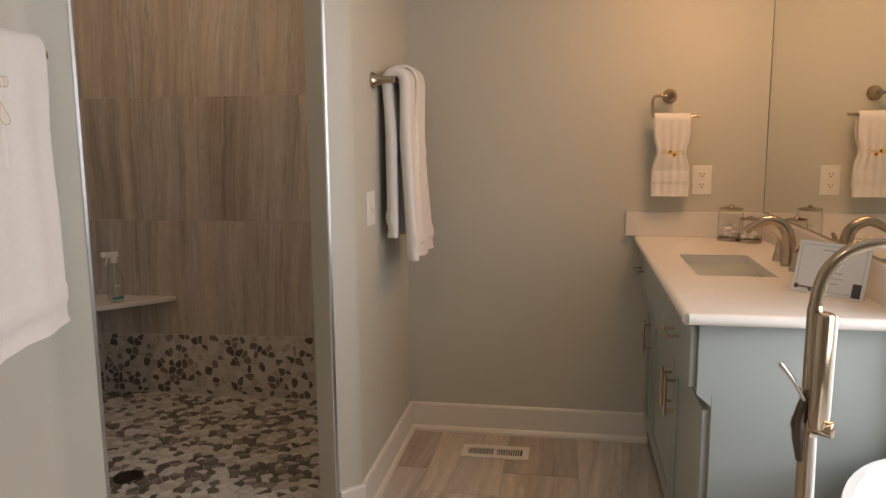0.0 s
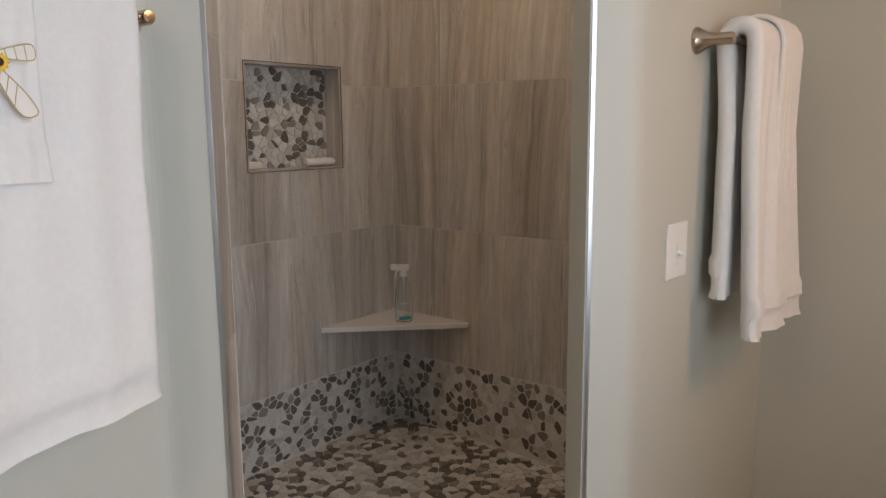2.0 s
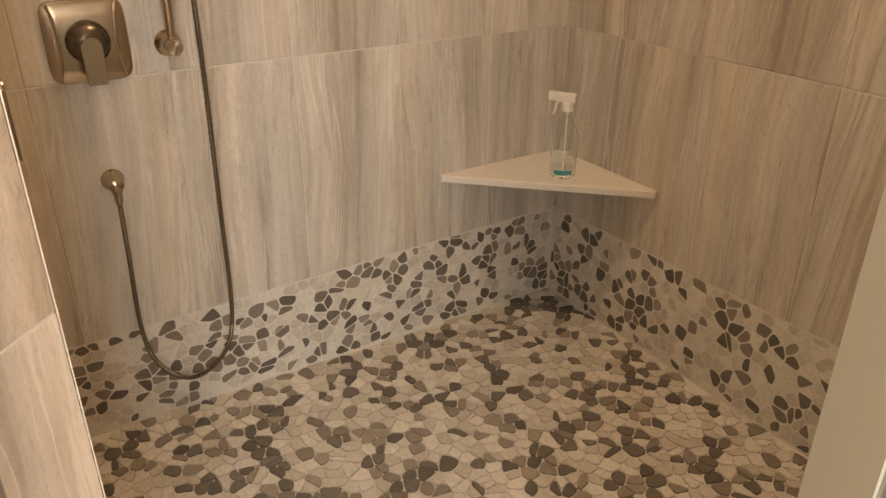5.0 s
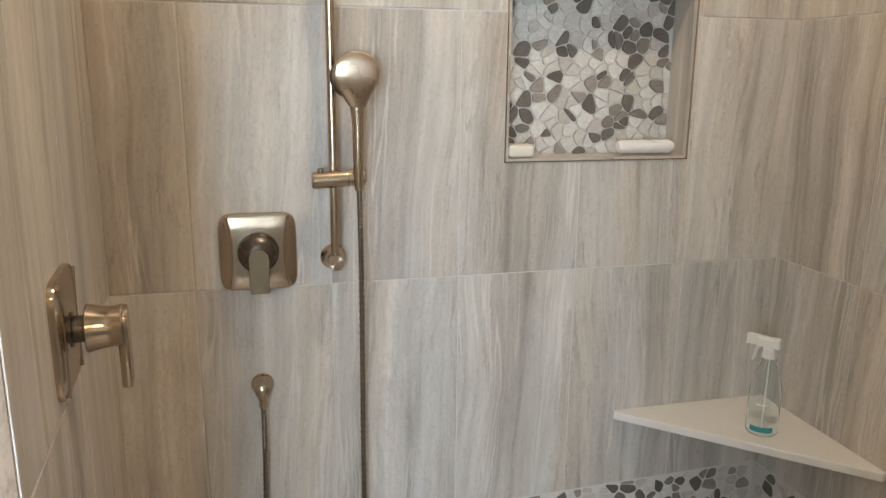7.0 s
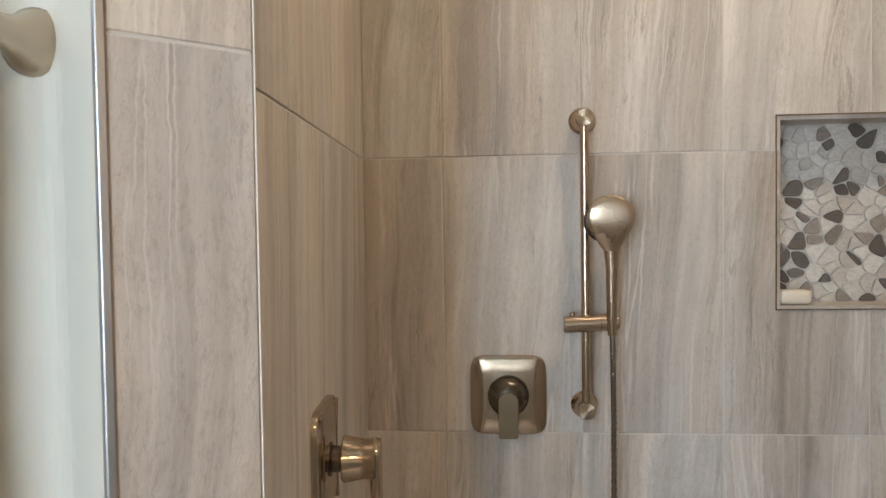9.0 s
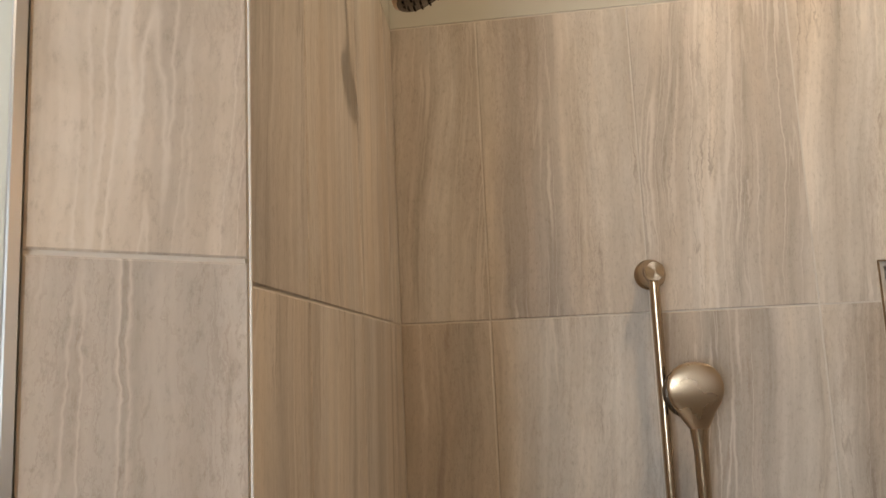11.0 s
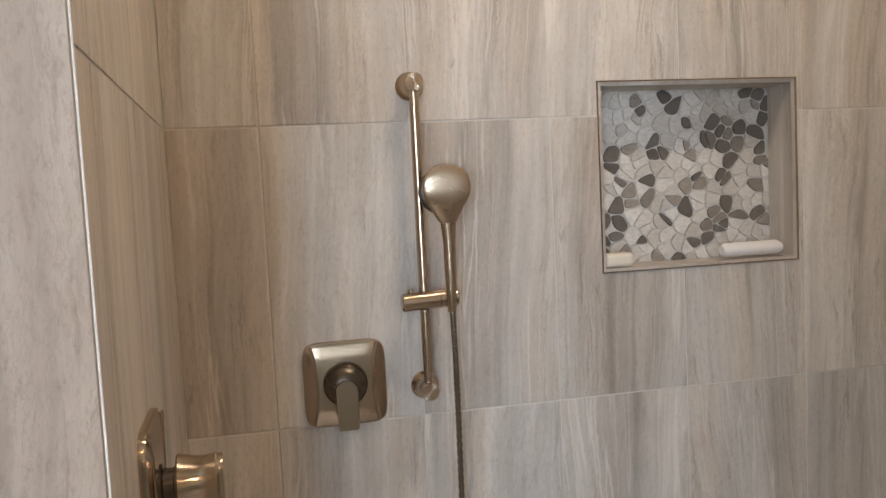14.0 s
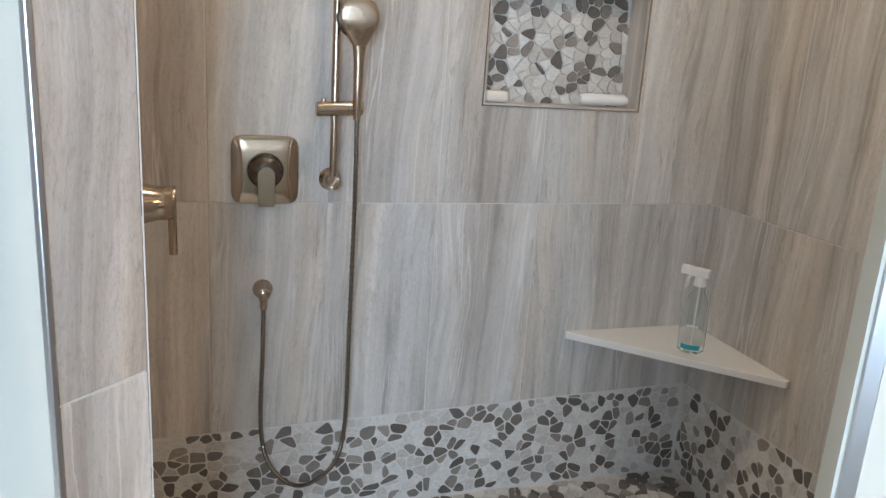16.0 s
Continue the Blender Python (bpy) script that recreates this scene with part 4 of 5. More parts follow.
def basin_tap(x, y, z):
    root = thing("basin_tap", (x, y, z), "arched brushed nickel basin tap with two lever handles", "tap")
    bm = bmesh.new()
    pts = smooth_path([(x, y, z), (x - 0.002, y, z + 0.07), (x - 0.018, y, z + 0.125), (x - 0.065, y, z + 0.150), (x - 0.115, y, z + 0.130), (x - 0.140, y, z + 0.112)], 6)
    n = len(pts)
    tube(bm, pts, [0.026 - 0.013 * min(1, k / n * 1.3) for k in range(n)], 16)
    parts = [part("spout", bm, NICKEL, None, "arched spout", smooth=True)]
    for s in (-1, 1):
        bm = bmesh.new()
        m = Matrix.Translation((x, y + s * 0.10, z))
        turned(bm, [(0.027, 0), (0.026, 0.01), (0.018, 0.04), (0.017, 0.06), (0.012, 0.068), (0, 0.07)], m)
        b = part("handle_base", bm, NICKEL, None, "", smooth=True)
        bm = bmesh.new()
        tube(bm, [(x, y + s * 0.10, z + 0.06), (x - 0.01, y + s * 0.125, z + 0.078), (x - 0.015, y + s * 0.165, z + 0.088)], [0.012, 0.009, 0.006], 12, True, 0.6)
        parts += [b, part("lever", bm, NICKEL, None, "", smooth=True)]
    adopt(root, parts)


basin_tap(3.135, 0.75, TOP)

bm = bmesh.new()
box(bm, (EAST - 0.006, 0.02, 1.0055), (EAST - 0.001, NORTH - 0.0026, 2.15))
mirror_mat = plain("mirror_silver", (0.86, 0.88, 0.86), 0.01, 1.0, Specular_IOR_Level=0.5)
root = thing("mirror", (EAST, 0.7, 0.99), "large frameless wall mirror above the vanity", "mirror")
parts = [part("mirror_glass", bm, mirror_mat, None)]
bm = bmesh.new()
box(bm, (EAST - 0.0075, NORTH - 0.0022, 1.0015), (EAST - 0.001, NORTH - 0.0008, 2.15))
box(bm, (EAST - 0.009, 0.02, 1.0015), (EAST - 0.001, NORTH - 0.0022, 1.005))
parts.append(part("mirror_edge", bm, NICKEL, None, "thin metal channel"))
adopt(root, parts)

# towel ring with small towel
root = thing("towel_ring", (2.82, NORTH, 1.50), "square brushed nickel towel ring above the counter", "towel ring")
RX, RZ = 2.825, 1.481
bm = bmesh.new()
turned(bm, [(0.030, 0), (0.030, 0.005), (0.022, 0.012), (0.014, 0.03), (0.014, 0.055), (0, 0.057)], wall_pose(RX, NORTH, RZ, (0, -1, 0)))
a = part("mount", bm, NICKEL, None, "", smooth=True)
bm = bmesh.new()
ry = NORTH - 0.048
tube(bm, smooth_path([(RX, ry, RZ), (RX - 0.055, ry - 0.002, RZ - 0.001), (RX - 0.070, ry - 0.003, RZ - 0.012), (RX - 0.072, ry - 0.005, RZ - 0.04), (RX - 0.070, ry - 0.008, RZ - 0.075), (RX - 0.055, ry - 0.010, RZ - 0.086), (RX + 0.05, ry - 0.012, RZ - 0.086), (RX + 0.115, ry - 0.012, RZ - 0.083)], 5), 0.0062, 10)
b = part("ring_arm", bm, NICKEL, None, "squared open arm", smooth=True)
adopt(root, [a, b])
small = hung_towel("hand_towel", 0.0, 0.0, 0.145, 0.0, 0.316, 0.28, 0.012, "small white hand towel tied with a sunflower ribbon", 8, 0.12, 0.012, True, 0.0, (0.135, 0.24))
small.matrix_world = Matrix.Translation((RX + 0.006, ry - 0.012, RZ - 0.094)) @ pose(0, 0, 0, 0, 0, -90)


def bow(name, m, s, label, tails=True):
    """A ribbon bow with two small sunflowers; m puts its x along the cloth and z off it."""
    root = thing(name, m.translation, label, "bow")
    parts = []
    lace = plain("gold_lace_ribbon", (0.50, 0.36, 0.17), 0.5)
    loops = []
    for k in (-1, 1):
        loops.append([(0, 0, 0.004), (k * 0.035, 0.014, 0.010), (k * 0.075, 0.022, 0.006), (k * 0.078, -0.004, 0.004), (k * 0.04, -0.006, 0.008), (0, 0, 0.004)])
        if tails:
            loops.append([(0, 0, 0.004), (k * 0.026, -0.028, 0.006), (k * 0.058, -0.062, 0.004), (k * 0.078, -0.098, 0.004), (k * 0.050, -0.104, 0.004), (k * 0.020, -0.055, 0.006), (0, 0, 0.004)])
    sheer = plain("sheer_cream_lace", (0.78, 0.74, 0.68), 0.6)
    for q in loops:
        path = smooth_path(q, 5)
        bm = bmesh.new()
        half = len(path) // 2
        left, right = path[:half + 1], path[::-1][:half + 1]
        rows = [[bm.verts.new(m @ ((p + Vector((0, 0, d))) * s)) for p in side] for d in (0.0, -0.0012) for side in (left, right)]
        for a, b in ((0, 1), (2, 3)):
            for k in range(half):
                if (rows[a][k].co - rows[b][k].co).length > 1e-5 or k:
                    bm.faces.new((rows[a][k], rows[a][k + 1], rows[b][k + 1], rows[b][k]))
        bmesh.ops.remove_doubles(bm, verts=bm.verts[:], dist=1e-5)
        parts.append(part("ribbon", bm, sheer, None, "sheer cream ribbon"))
        bm = bmesh.new()
        tube(bm, [m @ (Vector(p) * s) for p in smooth_path(q, 5)], 0.0008 * s + 0.0003, 6)
        for j in range(1, 5):
            a, b = smooth_path(q, 5)[j * 2], smooth_path(q, 5)[-j * 2 - 1]
            tube(bm, [m @ (a * s), m @ (b * s)], 0.0008, 5)
        parts.append(part("ribbon_loop", bm, lace, None, "gold lace ribbon"))
    yellow = plain("sunflower_yellow", (0.80, 0.50, 0.03), 0.6)
    brown = plain("sunflower_brown", (0.06, 0.03, 0.015), 0.8)
    for fx, fy in ((-0.014, 0.010), (0.016, -0.012)):
        bm = bmesh.new()
        c = m @ Matrix.Translation(Vector((fx, fy, 0.012)) * s)
        for k in range(11):
            q = c @ pose(0, 0, 0, 0, 0, k * 360 / 11)
            vs = [bm.verts.new(q @ (Vector(p) * s)) for p in ((0.003, -0.004, 0), (0.012, -0.0045, 0.002), (0.019, 0, 0.0), (0.012, 0.0045, 0.002), (0.003, 0.004, 0))]
            lo = [bm.verts.new(v.co - (q.to_3x3() @ Vector((0, 0, 0.0012)))) for v in vs]
            bm.faces.new(vs), bm.faces.new(lo[::-1])
            for j in range(5):
                bm.faces.new((vs[j], lo[j], lo[(j + 1) % 5], vs[(j + 1) % 5]))
        flower = part("sunflower", bm, yellow, None, "yellow felt sunflower")
        bm = bmesh.new()
        turned(bm, [(0, -0.001), (0.0075 * s, -0.001), (0.0075 * s, 0.003), (0.004 * s, 0.006), (0, 0.0065)], c, 14)
        heart = part("flower_centre", bm, brown, None, "dark brown centre", smooth=True)
        parts += [flower, heart]
    adopt(root, parts)


bow("ribbon_bow", wall_pose(WEST + 0.148, -0.377, 1.452, (1, 0, 0)), 0.82, "gold lace ribbon bow with two sunflowers on the hand towel")
bow("ribbon_bow", wall_pose(RX + 0.006, ry - 0.050, RZ - 0.232, (0, -1, 0)), 0.55, "small ribbon bow with two sunflowers on the ring towel", False)


# jars, sign
def glass_jar(x, y, r, h, fill, label):
    root = thing("glass_jar", (x, y, TOP), label, "jar")
    m = Matrix.Translation((x, y, TOP))
    clear = plain("jar_glass", (0.97, 0.98, 0.97), 0.02, 0, Transmission_Weight=1.0, IOR=1.2)
    bm = bmesh.new()
    turned(bm, [(r, 0), (r, 0.008), (r * 0.95, 0.013), (r * 0.9, 0.014)], m)
    a = part("jar_base", bm, NICKEL, None, "nickel foot ring", smooth=True)
    bm = bmesh.new()
    turned(bm, [(r * 0.94, 0.012), (r * 0.96, 0.02), (r * 0.96, h * 0.8), (r * 0.8, h * 0.93), (r * 0.78, h * 0.93), (r * 0.93, h * 0.8), (r * 0.93, 0.02), (0, 0.016), (0, 0.012)], m)
    b = part("jar_body", bm, clear, None, "clear glass", smooth=True)
    b.visible_shadow = False
    bm = bmesh.new()
    turned(bm, [(0, h * 0.93), (r * 0.85, h * 0.93), (r * 0.96, h * 0.95), (r * 0.96, h * 0.97), (r * 0.55, h * 1.01), (r * 0.2, h * 1.02), (0.007, h * 1.07), (0, h * 1.08)], m)
    c = part("lid", bm, NICKEL, None, "domed nickel lid", smooth=True)
    rnd = random.Random(int(x * 100))
    bm = bmesh.new()
    for k in range(fill):
        ang, rr = rnd.uniform(0, 6.28), rnd.uniform(0.1, 0.66) * r
        lay = Matrix.Translation((x + rr * math.cos(ang), y + rr * math.sin(ang), TOP + 0.024 + (k // 10) * 0.012))
        bmesh.ops.create_icosphere(bm, subdivisions=2, radius=r * rnd.uniform(0.20, 0.28), matrix=lay @ Matrix.Scale(0.8, 4, (0, 0, 1)))
    d = part("cotton", bm, TOWEL, None, "white cotton filling", smooth=True)
    adopt(root, [a, b, c, d])


glass_jar(3.069, 1.345, 0.050, 0.135, 34, "clear glass jar of cotton with nickel lid beside the splash")
glass_jar(3.134, 1.29, 0.045, 0.098, 20, "shorter clear glass jar of cotton with nickel lid")

SIGN_A, SIGN_B = Vector((3.031, 0.338, TOP + 0.003)), Vector((3.165, 0.195, TOP + 0.003))
sx = (SIGN_B - SIGN_A).normalized()
sz = Vector((sx.y, -sx.x, 0)).normalized()
sz = (sz * 0.97 + Vector((0, 0, 0.24))).normalized()
sy = sz.cross(sx)
sign_m = Matrix.Identity(4)
for k, q in enumerate((sx, sy, sz, (SIGN_A + SIGN_B) / 2 + sy * 0.071)):
    sign_m[0][k], sign_m[1][k], sign_m[2][k] = q
root = thing("table_sign", tuple((SIGN_A + SIGN_B) / 2), "white printed sign standing on the countertop", "sign")
SW, SH = 0.196, 0.142


def on_sign(bm, x0, ya, x1, yb, z0=0.0, z1=0.0008):
    for v in box(bm, (x0, ya, z0), (x1, yb, z1)):
        v.co = sign_m @ v.co


bm = bmesh.new()
on_sign(bm, -SW / 2, -SH / 2, SW / 2, SH / 2, -0.002, 0.0)
parts = [part("card", bm, plain("sign_card", (0.78, 0.78, 0.77), 0.3), None, "white card")]
ink = plain("grey_ink", (0.22, 0.22, 0.24), 0.6)
bm = bmesh.new()
for k in (-1, 1):
    on_sign(bm, -SW / 2 + 0.010, k * (SH / 2 - 0.010), SW / 2 - 0.010, k * (SH / 2 - 0.010) + 0.0008, 0.0002, 0.0005)
    on_sign(bm, k * (SW / 2 - 0.010), -SH / 2 + 0.010, k * (SW / 2 - 0.010) + 0.0008, SH / 2 - 0.010, 0.0002, 0.0005)
rnd = random.Random(5)
for k, wd in enumerate((0.040, 0.016, 0.022, 0.012, 0.020, 0.018, 0.014)):
    x = 0.012 - wd
    while x < 0.012 + wd:
        w = rnd.uniform(0.003, 0.007)
        on_sign(bm, x, SH / 2 - 0.0225 - k * 0.0145, x + w, SH / 2 - 0.0205 - k * 0.0145, 0.0002, 0.0006)
        x += w + 0.0016
parts.append(part("writing", bm, ink, None, "grey unreadable lines"))
bm = bmesh.new()
on_sign(bm, 0.066, -SH / 2 + 0.005, 0.089, -SH / 2 + 0.042, 0.0002, 0.0006)
parts.append(part("picture", bm, plain("picture_dark", (0.07, 0.06, 0.06), 0.5), None, "small dark picture"))
bm = bmesh.new()
turned(bm, [(0.007, 0.0002), (0.007, 0.001), (0, 0.001)], sign_m @ Matrix.Translation((-0.086, -0.056, 0)), 16)
on_sign(bm, -0.081, -0.0582, -0.040, -0.0542, 0.0002, 0.0008)
on_sign(bm, -0.050, -0.066, -0.042, -0.0582, 0.0002, 0.0008)
parts.append(part("key_emblem", bm, plain("key_brown", (0.12, 0.07, 0.06), 0.5), None, "printed dark key"))
adopt(root, parts)

# ---- tub and its floor-standing filler ----
TX, TY = 3.30, -0.80
bm = bmesh.new()
rings = []
for a, b, z in ((0.27, 0.56, 0.0), (0.29, 0.60, 0.02), (0.33, 0.70, 0.30), (0.375, 0.80, 0.55), (0.39, 0.82, 0.585), (0.385, 0.815, 0.60), (0.365, 0.79, 0.60), (0.35, 0.77, 0.585), (0.30, 0.68, 0.32), (0.24, 0.56, 0.14), (0.12, 0.40, 0.11)):
    rings.append([bm.verts.new((TX + a * math.copysign(abs(math.cos(t)) ** 0.85, math.cos(t)), TY + b * math.copysign(abs(math.sin(t)) ** 0.85, math.sin(t)), BATH_FLOOR + z)) for t in [2 * math.pi * k / 64 for k in range(64)]])
for a, b in zip(rings, rings[1:]):
    for k in range(64):
        bm.faces.new((a[k], a[(k + 1) % 64], b[(k + 1) % 64], b[k]))
bm.faces.new(rings[0][::-1]), bm.faces.new(rings[-1])
bmesh.ops.recalc_face_normals(bm, faces=bm.faces[:])
tagged(part("bathtub", bm, PORCELAIN, None, smooth=True), "glossy white freestanding oval bathtub under the window", "bathtub")

FX, FY = 2.882, -0.35
root = thing("tub_filler", (FX, FY, BATH_FLOOR), "brushed nickel floor-standing tub filler with curved spout", "tap")
parts = []
bm = bmesh.new()
turned(bm, [(0.045, 0), (0.045, 0.01), (0.020, 0.016), (0.0145, 0.03), (0.0145, 0.76), (0.018, 0.775), (0.018, 0.85), (0.0145, 0.87), (0.0145, 1.03), (0.0125, 1.04)], Matrix.Translation((FX, FY, BATH_FLOOR)))
parts.append(part("riser", bm, NICKEL, None, "round nickel riser", smooth=True))
bm = bmesh.new()
tube(bm, smooth_path([(FX, FY, 0.98), (FX + 0.003, FY, 1.03), (FX + 0.018, FY, 1.078), (FX + 0.058, FY, 1.116), (FX + 0.120, FY, 1.130), (FX + 0.20, FY, 1.110), (FX + 0.25, FY, 1.068)], 8), 0.0125, 18)
parts.append(part("spout", bm, NICKEL, None, "curved nickel spout", smooth=True))
bm = bmesh.new()
tube(bm, [(FX - 0.014, FY - 0.02, 0.828), (FX - 0.034, FY - 0.02, 0.862), (FX - 0.062, FY - 0.02, 0.899)], [0.0050, 0.0042, 0.0055], 10)
parts.append(part("lever", bm, CHROME, None, "slim chrome lever", smooth=True))
bm = bmesh.new()
turned(bm, [(0.014, -0.045), (0.015, 0.0), (0.016, 0.022), (0.0165, 0.028), (0.014, 0.030), (0, 0.031)], wall_pose(FX + 0.014, FY - 0.012, 0.772, (0.85, -0.52, 0)))
parts.append(part("mixer_knob", bm, NICKEL, None, "round mixer knob", smooth=True))
bm = bmesh.new()
loft(bm, [(FX - 0.012, FY - 0.004, 0.700, 0.007, 0.010), (FX - 0.016, FY - 0.006, 0.745, 0.013, 0.014), (FX - 0.018, FY - 0.008, 0.780, 0.014, 0.015), (FX - 0.012, FY - 0.010, 0.815, 0.012, 0.013), (FX - 0.004, FY - 0.010, 0.845, 0.008, 0.010)], 24)
parts.append(part("mixer_body", bm, DARK_NICKEL, None, "dark swelling mixer body", smooth=True))
bm = bmesh.new()
tube(bm, [(FX + 0.010, FY - 0.004, 0.783), (FX + 0.012, FY - 0.034, 0.783)], 0.010, 12)
parts.append(part("wand_holder", bm, NICKEL, None, "short nickel wand holder", smooth=True))
adopt(root, parts)
WX, WY = FX + 0.007, FY - 0.034
root = thing("tub_hand_wand", (WX, WY, 0.70), "thick nickel hand shower and pale ribbed hose beside the tub filler", "hand shower")
bm = bmesh.new()
tube(bm, [(WX - 0.003, WY, 0.778), (WX - 0.003, WY, 0.800), (WX - 0.002, WY, 0.82), (WX, WY, 0.998), (WX, WY, 1.0), (WX, WY, 1.002)], [0.011, 0.0155, 0.0165, 0.0175, 0.0165, 0.014], 24)
a = part("handle", bm, NICKEL, None, "thick nickel wand", smooth=True)
# A white strip draws the bright highlight along the metal's right edge.
bm = bmesh.new()
tube(bm, [(WX + 0.0185, WY + 0.006, 0.79), (WX + 0.0185, WY + 0.006, 0.80), (WX + 0.0205, WY + 0.006, 0.99), (WX + 0.0205, WY + 0.006, 0.995)], [0.004, 0.0055, 0.0055, 0.004], 12)
c = part("edge_highlight", bm, PLASTIC, None, "pale strip for the highlight beside the wand", smooth=True)
bm = bmesh.new()
tube(bm, [(WX + 0.006 - 0.012 * k / 185, WY, BATH_FLOOR + 0.05 + k * 0.004) for k in range(186)], [0.0075 if k % 2 else 0.0060 for k in range(186)], 10)
b = part("hose", bm, PLASTIC, None, "pale ribbed hose", smooth=True)
adopt(root, [a, b, c])


# ---- pieces: floor tiles, wall tiles, pebbles ----
def tile_mesh(cache, w, h, t, material, g=0.0014):
    """A tile lying in x (width) and y (height), face at z = 0, with eased edges."""
    key = (round(w, 4), round(h, 4))
    if key not in cache:
        e = 0.0013
        a, b = w / 2 - g, h / 2 - g
        v = [(sx * a, sy * b, -t) for sx, sy in ((-1, -1), (1, -1), (1, 1), (-1, 1))]
        v += [(sx * a, sy * b, -e * 0.9) for sx, sy in ((-1, -1), (1, -1), (1, 1), (-1, 1))]
        v += [(sx * (a - e), sy * (b - e), 0) for sx, sy in ((-1, -1), (1, -1), (1, 1), (-1, 1))]
        f = [(8, 9, 10, 11)] + [(k, (k + 1) % 4, 4 + (k + 1) % 4, 4 + k) for k in range(4)] + [(4 + k, 4 + (k + 1) % 4, 8 + (k + 1) % 4, 8 + k) for k in range(4)] + [(3, 2, 1, 0)]
        me = bpy.data.meshes.new("tile")
        me.from_pydata(v, [], f)
        me.materials.append(material)
        cache[key] = me
    return cache[key]


def lay_tile(cache, wall, origin, along, up, a0, a1, b0, b1, material):
    """A tile on the plane through origin, from a0 to a1 along and b0 to b1 up."""
    along, up = Vector(along), Vector(up)
    me = tile_mesh(cache, a1 - a0, b1 - b0, 0.0014, material)
    ob = new("tile", me)
    c = Vector(origin) + along * (a0 + a1) / 2 + up * (b0 + b1) / 2
    n = along.cross(up)
    m = Matrix.Identity(4)
    for k, q in enumerate((along, up, n, c)):
        m[0][k], m[1][k], m[2][k] = q
    ob.parent = wall
    ob.matrix_world = m
    return ob


ROWS_Z = [(PEBBLE, PEBBLE + ROW), (PEBBLE + ROW, PEBBLE + 2 * ROW), (PEBBLE + 2 * ROW, PEBBLE + 3 * ROW)]


def cuts(length, first, step=COL):
    a = first
    edges = [0.0]
    while a < length - 0.02:
        if a > 0.02:
            edges.append(a)
        a += step
    edges.append(length)
    return list(zip(edges, edges[1:]))


cache, bed_cache = {}, {}


def lay_cut(wall, origin, along, a0, a1, low_a, low_b, b1, material, g=0.0014):
    """A tile of the lowest row, its foot cut to follow the pebble band."""
    along = Vector(along)
    up = Vector((0, 0, 1))
    ca, cb, e = (a0 + a1) / 2, (low_a + b1) / 2, 0.0013
    outer = [(a0 + g, low_a + g), (a1 - g, low_b + g), (a1 - g, b1 - g), (a0 + g, b1 - g)]
    inner = [(a0 + g + e, low_a + g + e), (a1 - g - e, low_b + g + e), (a1 - g - e, b1 - g - e), (a0 + g + e, b1 - g - e)]
    v = [(p - ca, q - cb, z) for ring, z in ((outer, -0.0014), (outer, -e * 0.9), (inner, 0.0)) for p, q in ring]
    f = [(8, 9, 10, 11), (3, 2, 1, 0)] + [(n + k, n + (k + 1) % 4, n + 4 + (k + 1) % 4, n + 4 + k) for n in (0, 4) for k in range(4)]
    me = bpy.data.meshes.new("tile")
    me.from_pydata(v, [], f)
    me.materials.append(material)
    ob = new("tile", me)
    ob.parent = wall
    m = Matrix.Identity(4)
    for k, q in enumerate((along, up, along.cross(up), Vector(origin) + along * ca + up * cb)):
        m[0][k], m[1][k], m[2][k] = q
    ob.matrix_world = m


def lay_row(wall, origin, along, pieces, za, zb, foot_a, foot_b):
    """One row of tiles; the lowest is cut from foot_a to foot_b above the band."""
    long = pieces[-1][1]
    for a, b in pieces:
        if za > PEBBLE:
            lay_tile(cache, wall, origin, along, (0, 0, 1), a, b, za, zb, TILE_WALL)
        else:
            lay_cut(wall, origin, along, a, b, foot_a + (foot_b - foot_a) * a / long, foot_a + (foot_b - foot_a) * b / long, zb, TILE_WALL)


def lay_notched(wall, a, b, za, zb):
    """A tile of the west wall with the niche cut out of one corner."""
    g = 0.0016
    na, nb, nz0, nz1 = y0 - f, y1 + f, z0 - f, z1 + f
    left, right, low, high = a < na, b > nb, za < nz0, zb > nz1
    A, B, L, H = a + g, b - g, za + g, zb - g
    if left and low:
        shape = [(A, L), (B, L), (B, nz0), (na, nz0), (na, H), (A, H)]
    elif left and high:
        shape = [(A, L), (na, L), (na, nz1), (B, nz1), (B, H), (A, H)]
    elif right and low:
        shape = [(A, L), (B, L), (B, H), (nb, H), (nb, nz0), (A, nz0)]
    elif right and high:
        shape = [(nb, L), (B, L), (B, H), (A, H), (A, nz1), (nb, nz1)]
    else:
        shape = [(A, L), (B, L), (B, nz0), (A, nz0)] if low else [(A, nz1), (B, nz1), (B, H), (A, H)]
    cy, cz = (a + b) / 2, (za + zb) / 2
    n = len(shape)
    v = [(p - cy, q - cz, z) for z in (-0.0014, 0.0) for p, q in shape]
    me = bpy.data.meshes.new("tile")
    me.from_pydata(v, [], [tuple(range(n, 2 * n)), tuple(range(n))[::-1]] + [(k, (k + 1) % n, n + (k + 1) % n, n + k) for k in range(n)])
    me.materials.append(TILE_WALL)
    ob = new("tile", me)
    ob.parent = wall
    m = Matrix.Identity(4)
    for k, q in enumerate((Vector((0, 1, 0)), Vector((0, 0, 1)), Vector((1, 0, 0)), Vector((0, cy, cz)))):
        m[0][k], m[1][k], m[2][k] = q
    ob.matrix_world = m


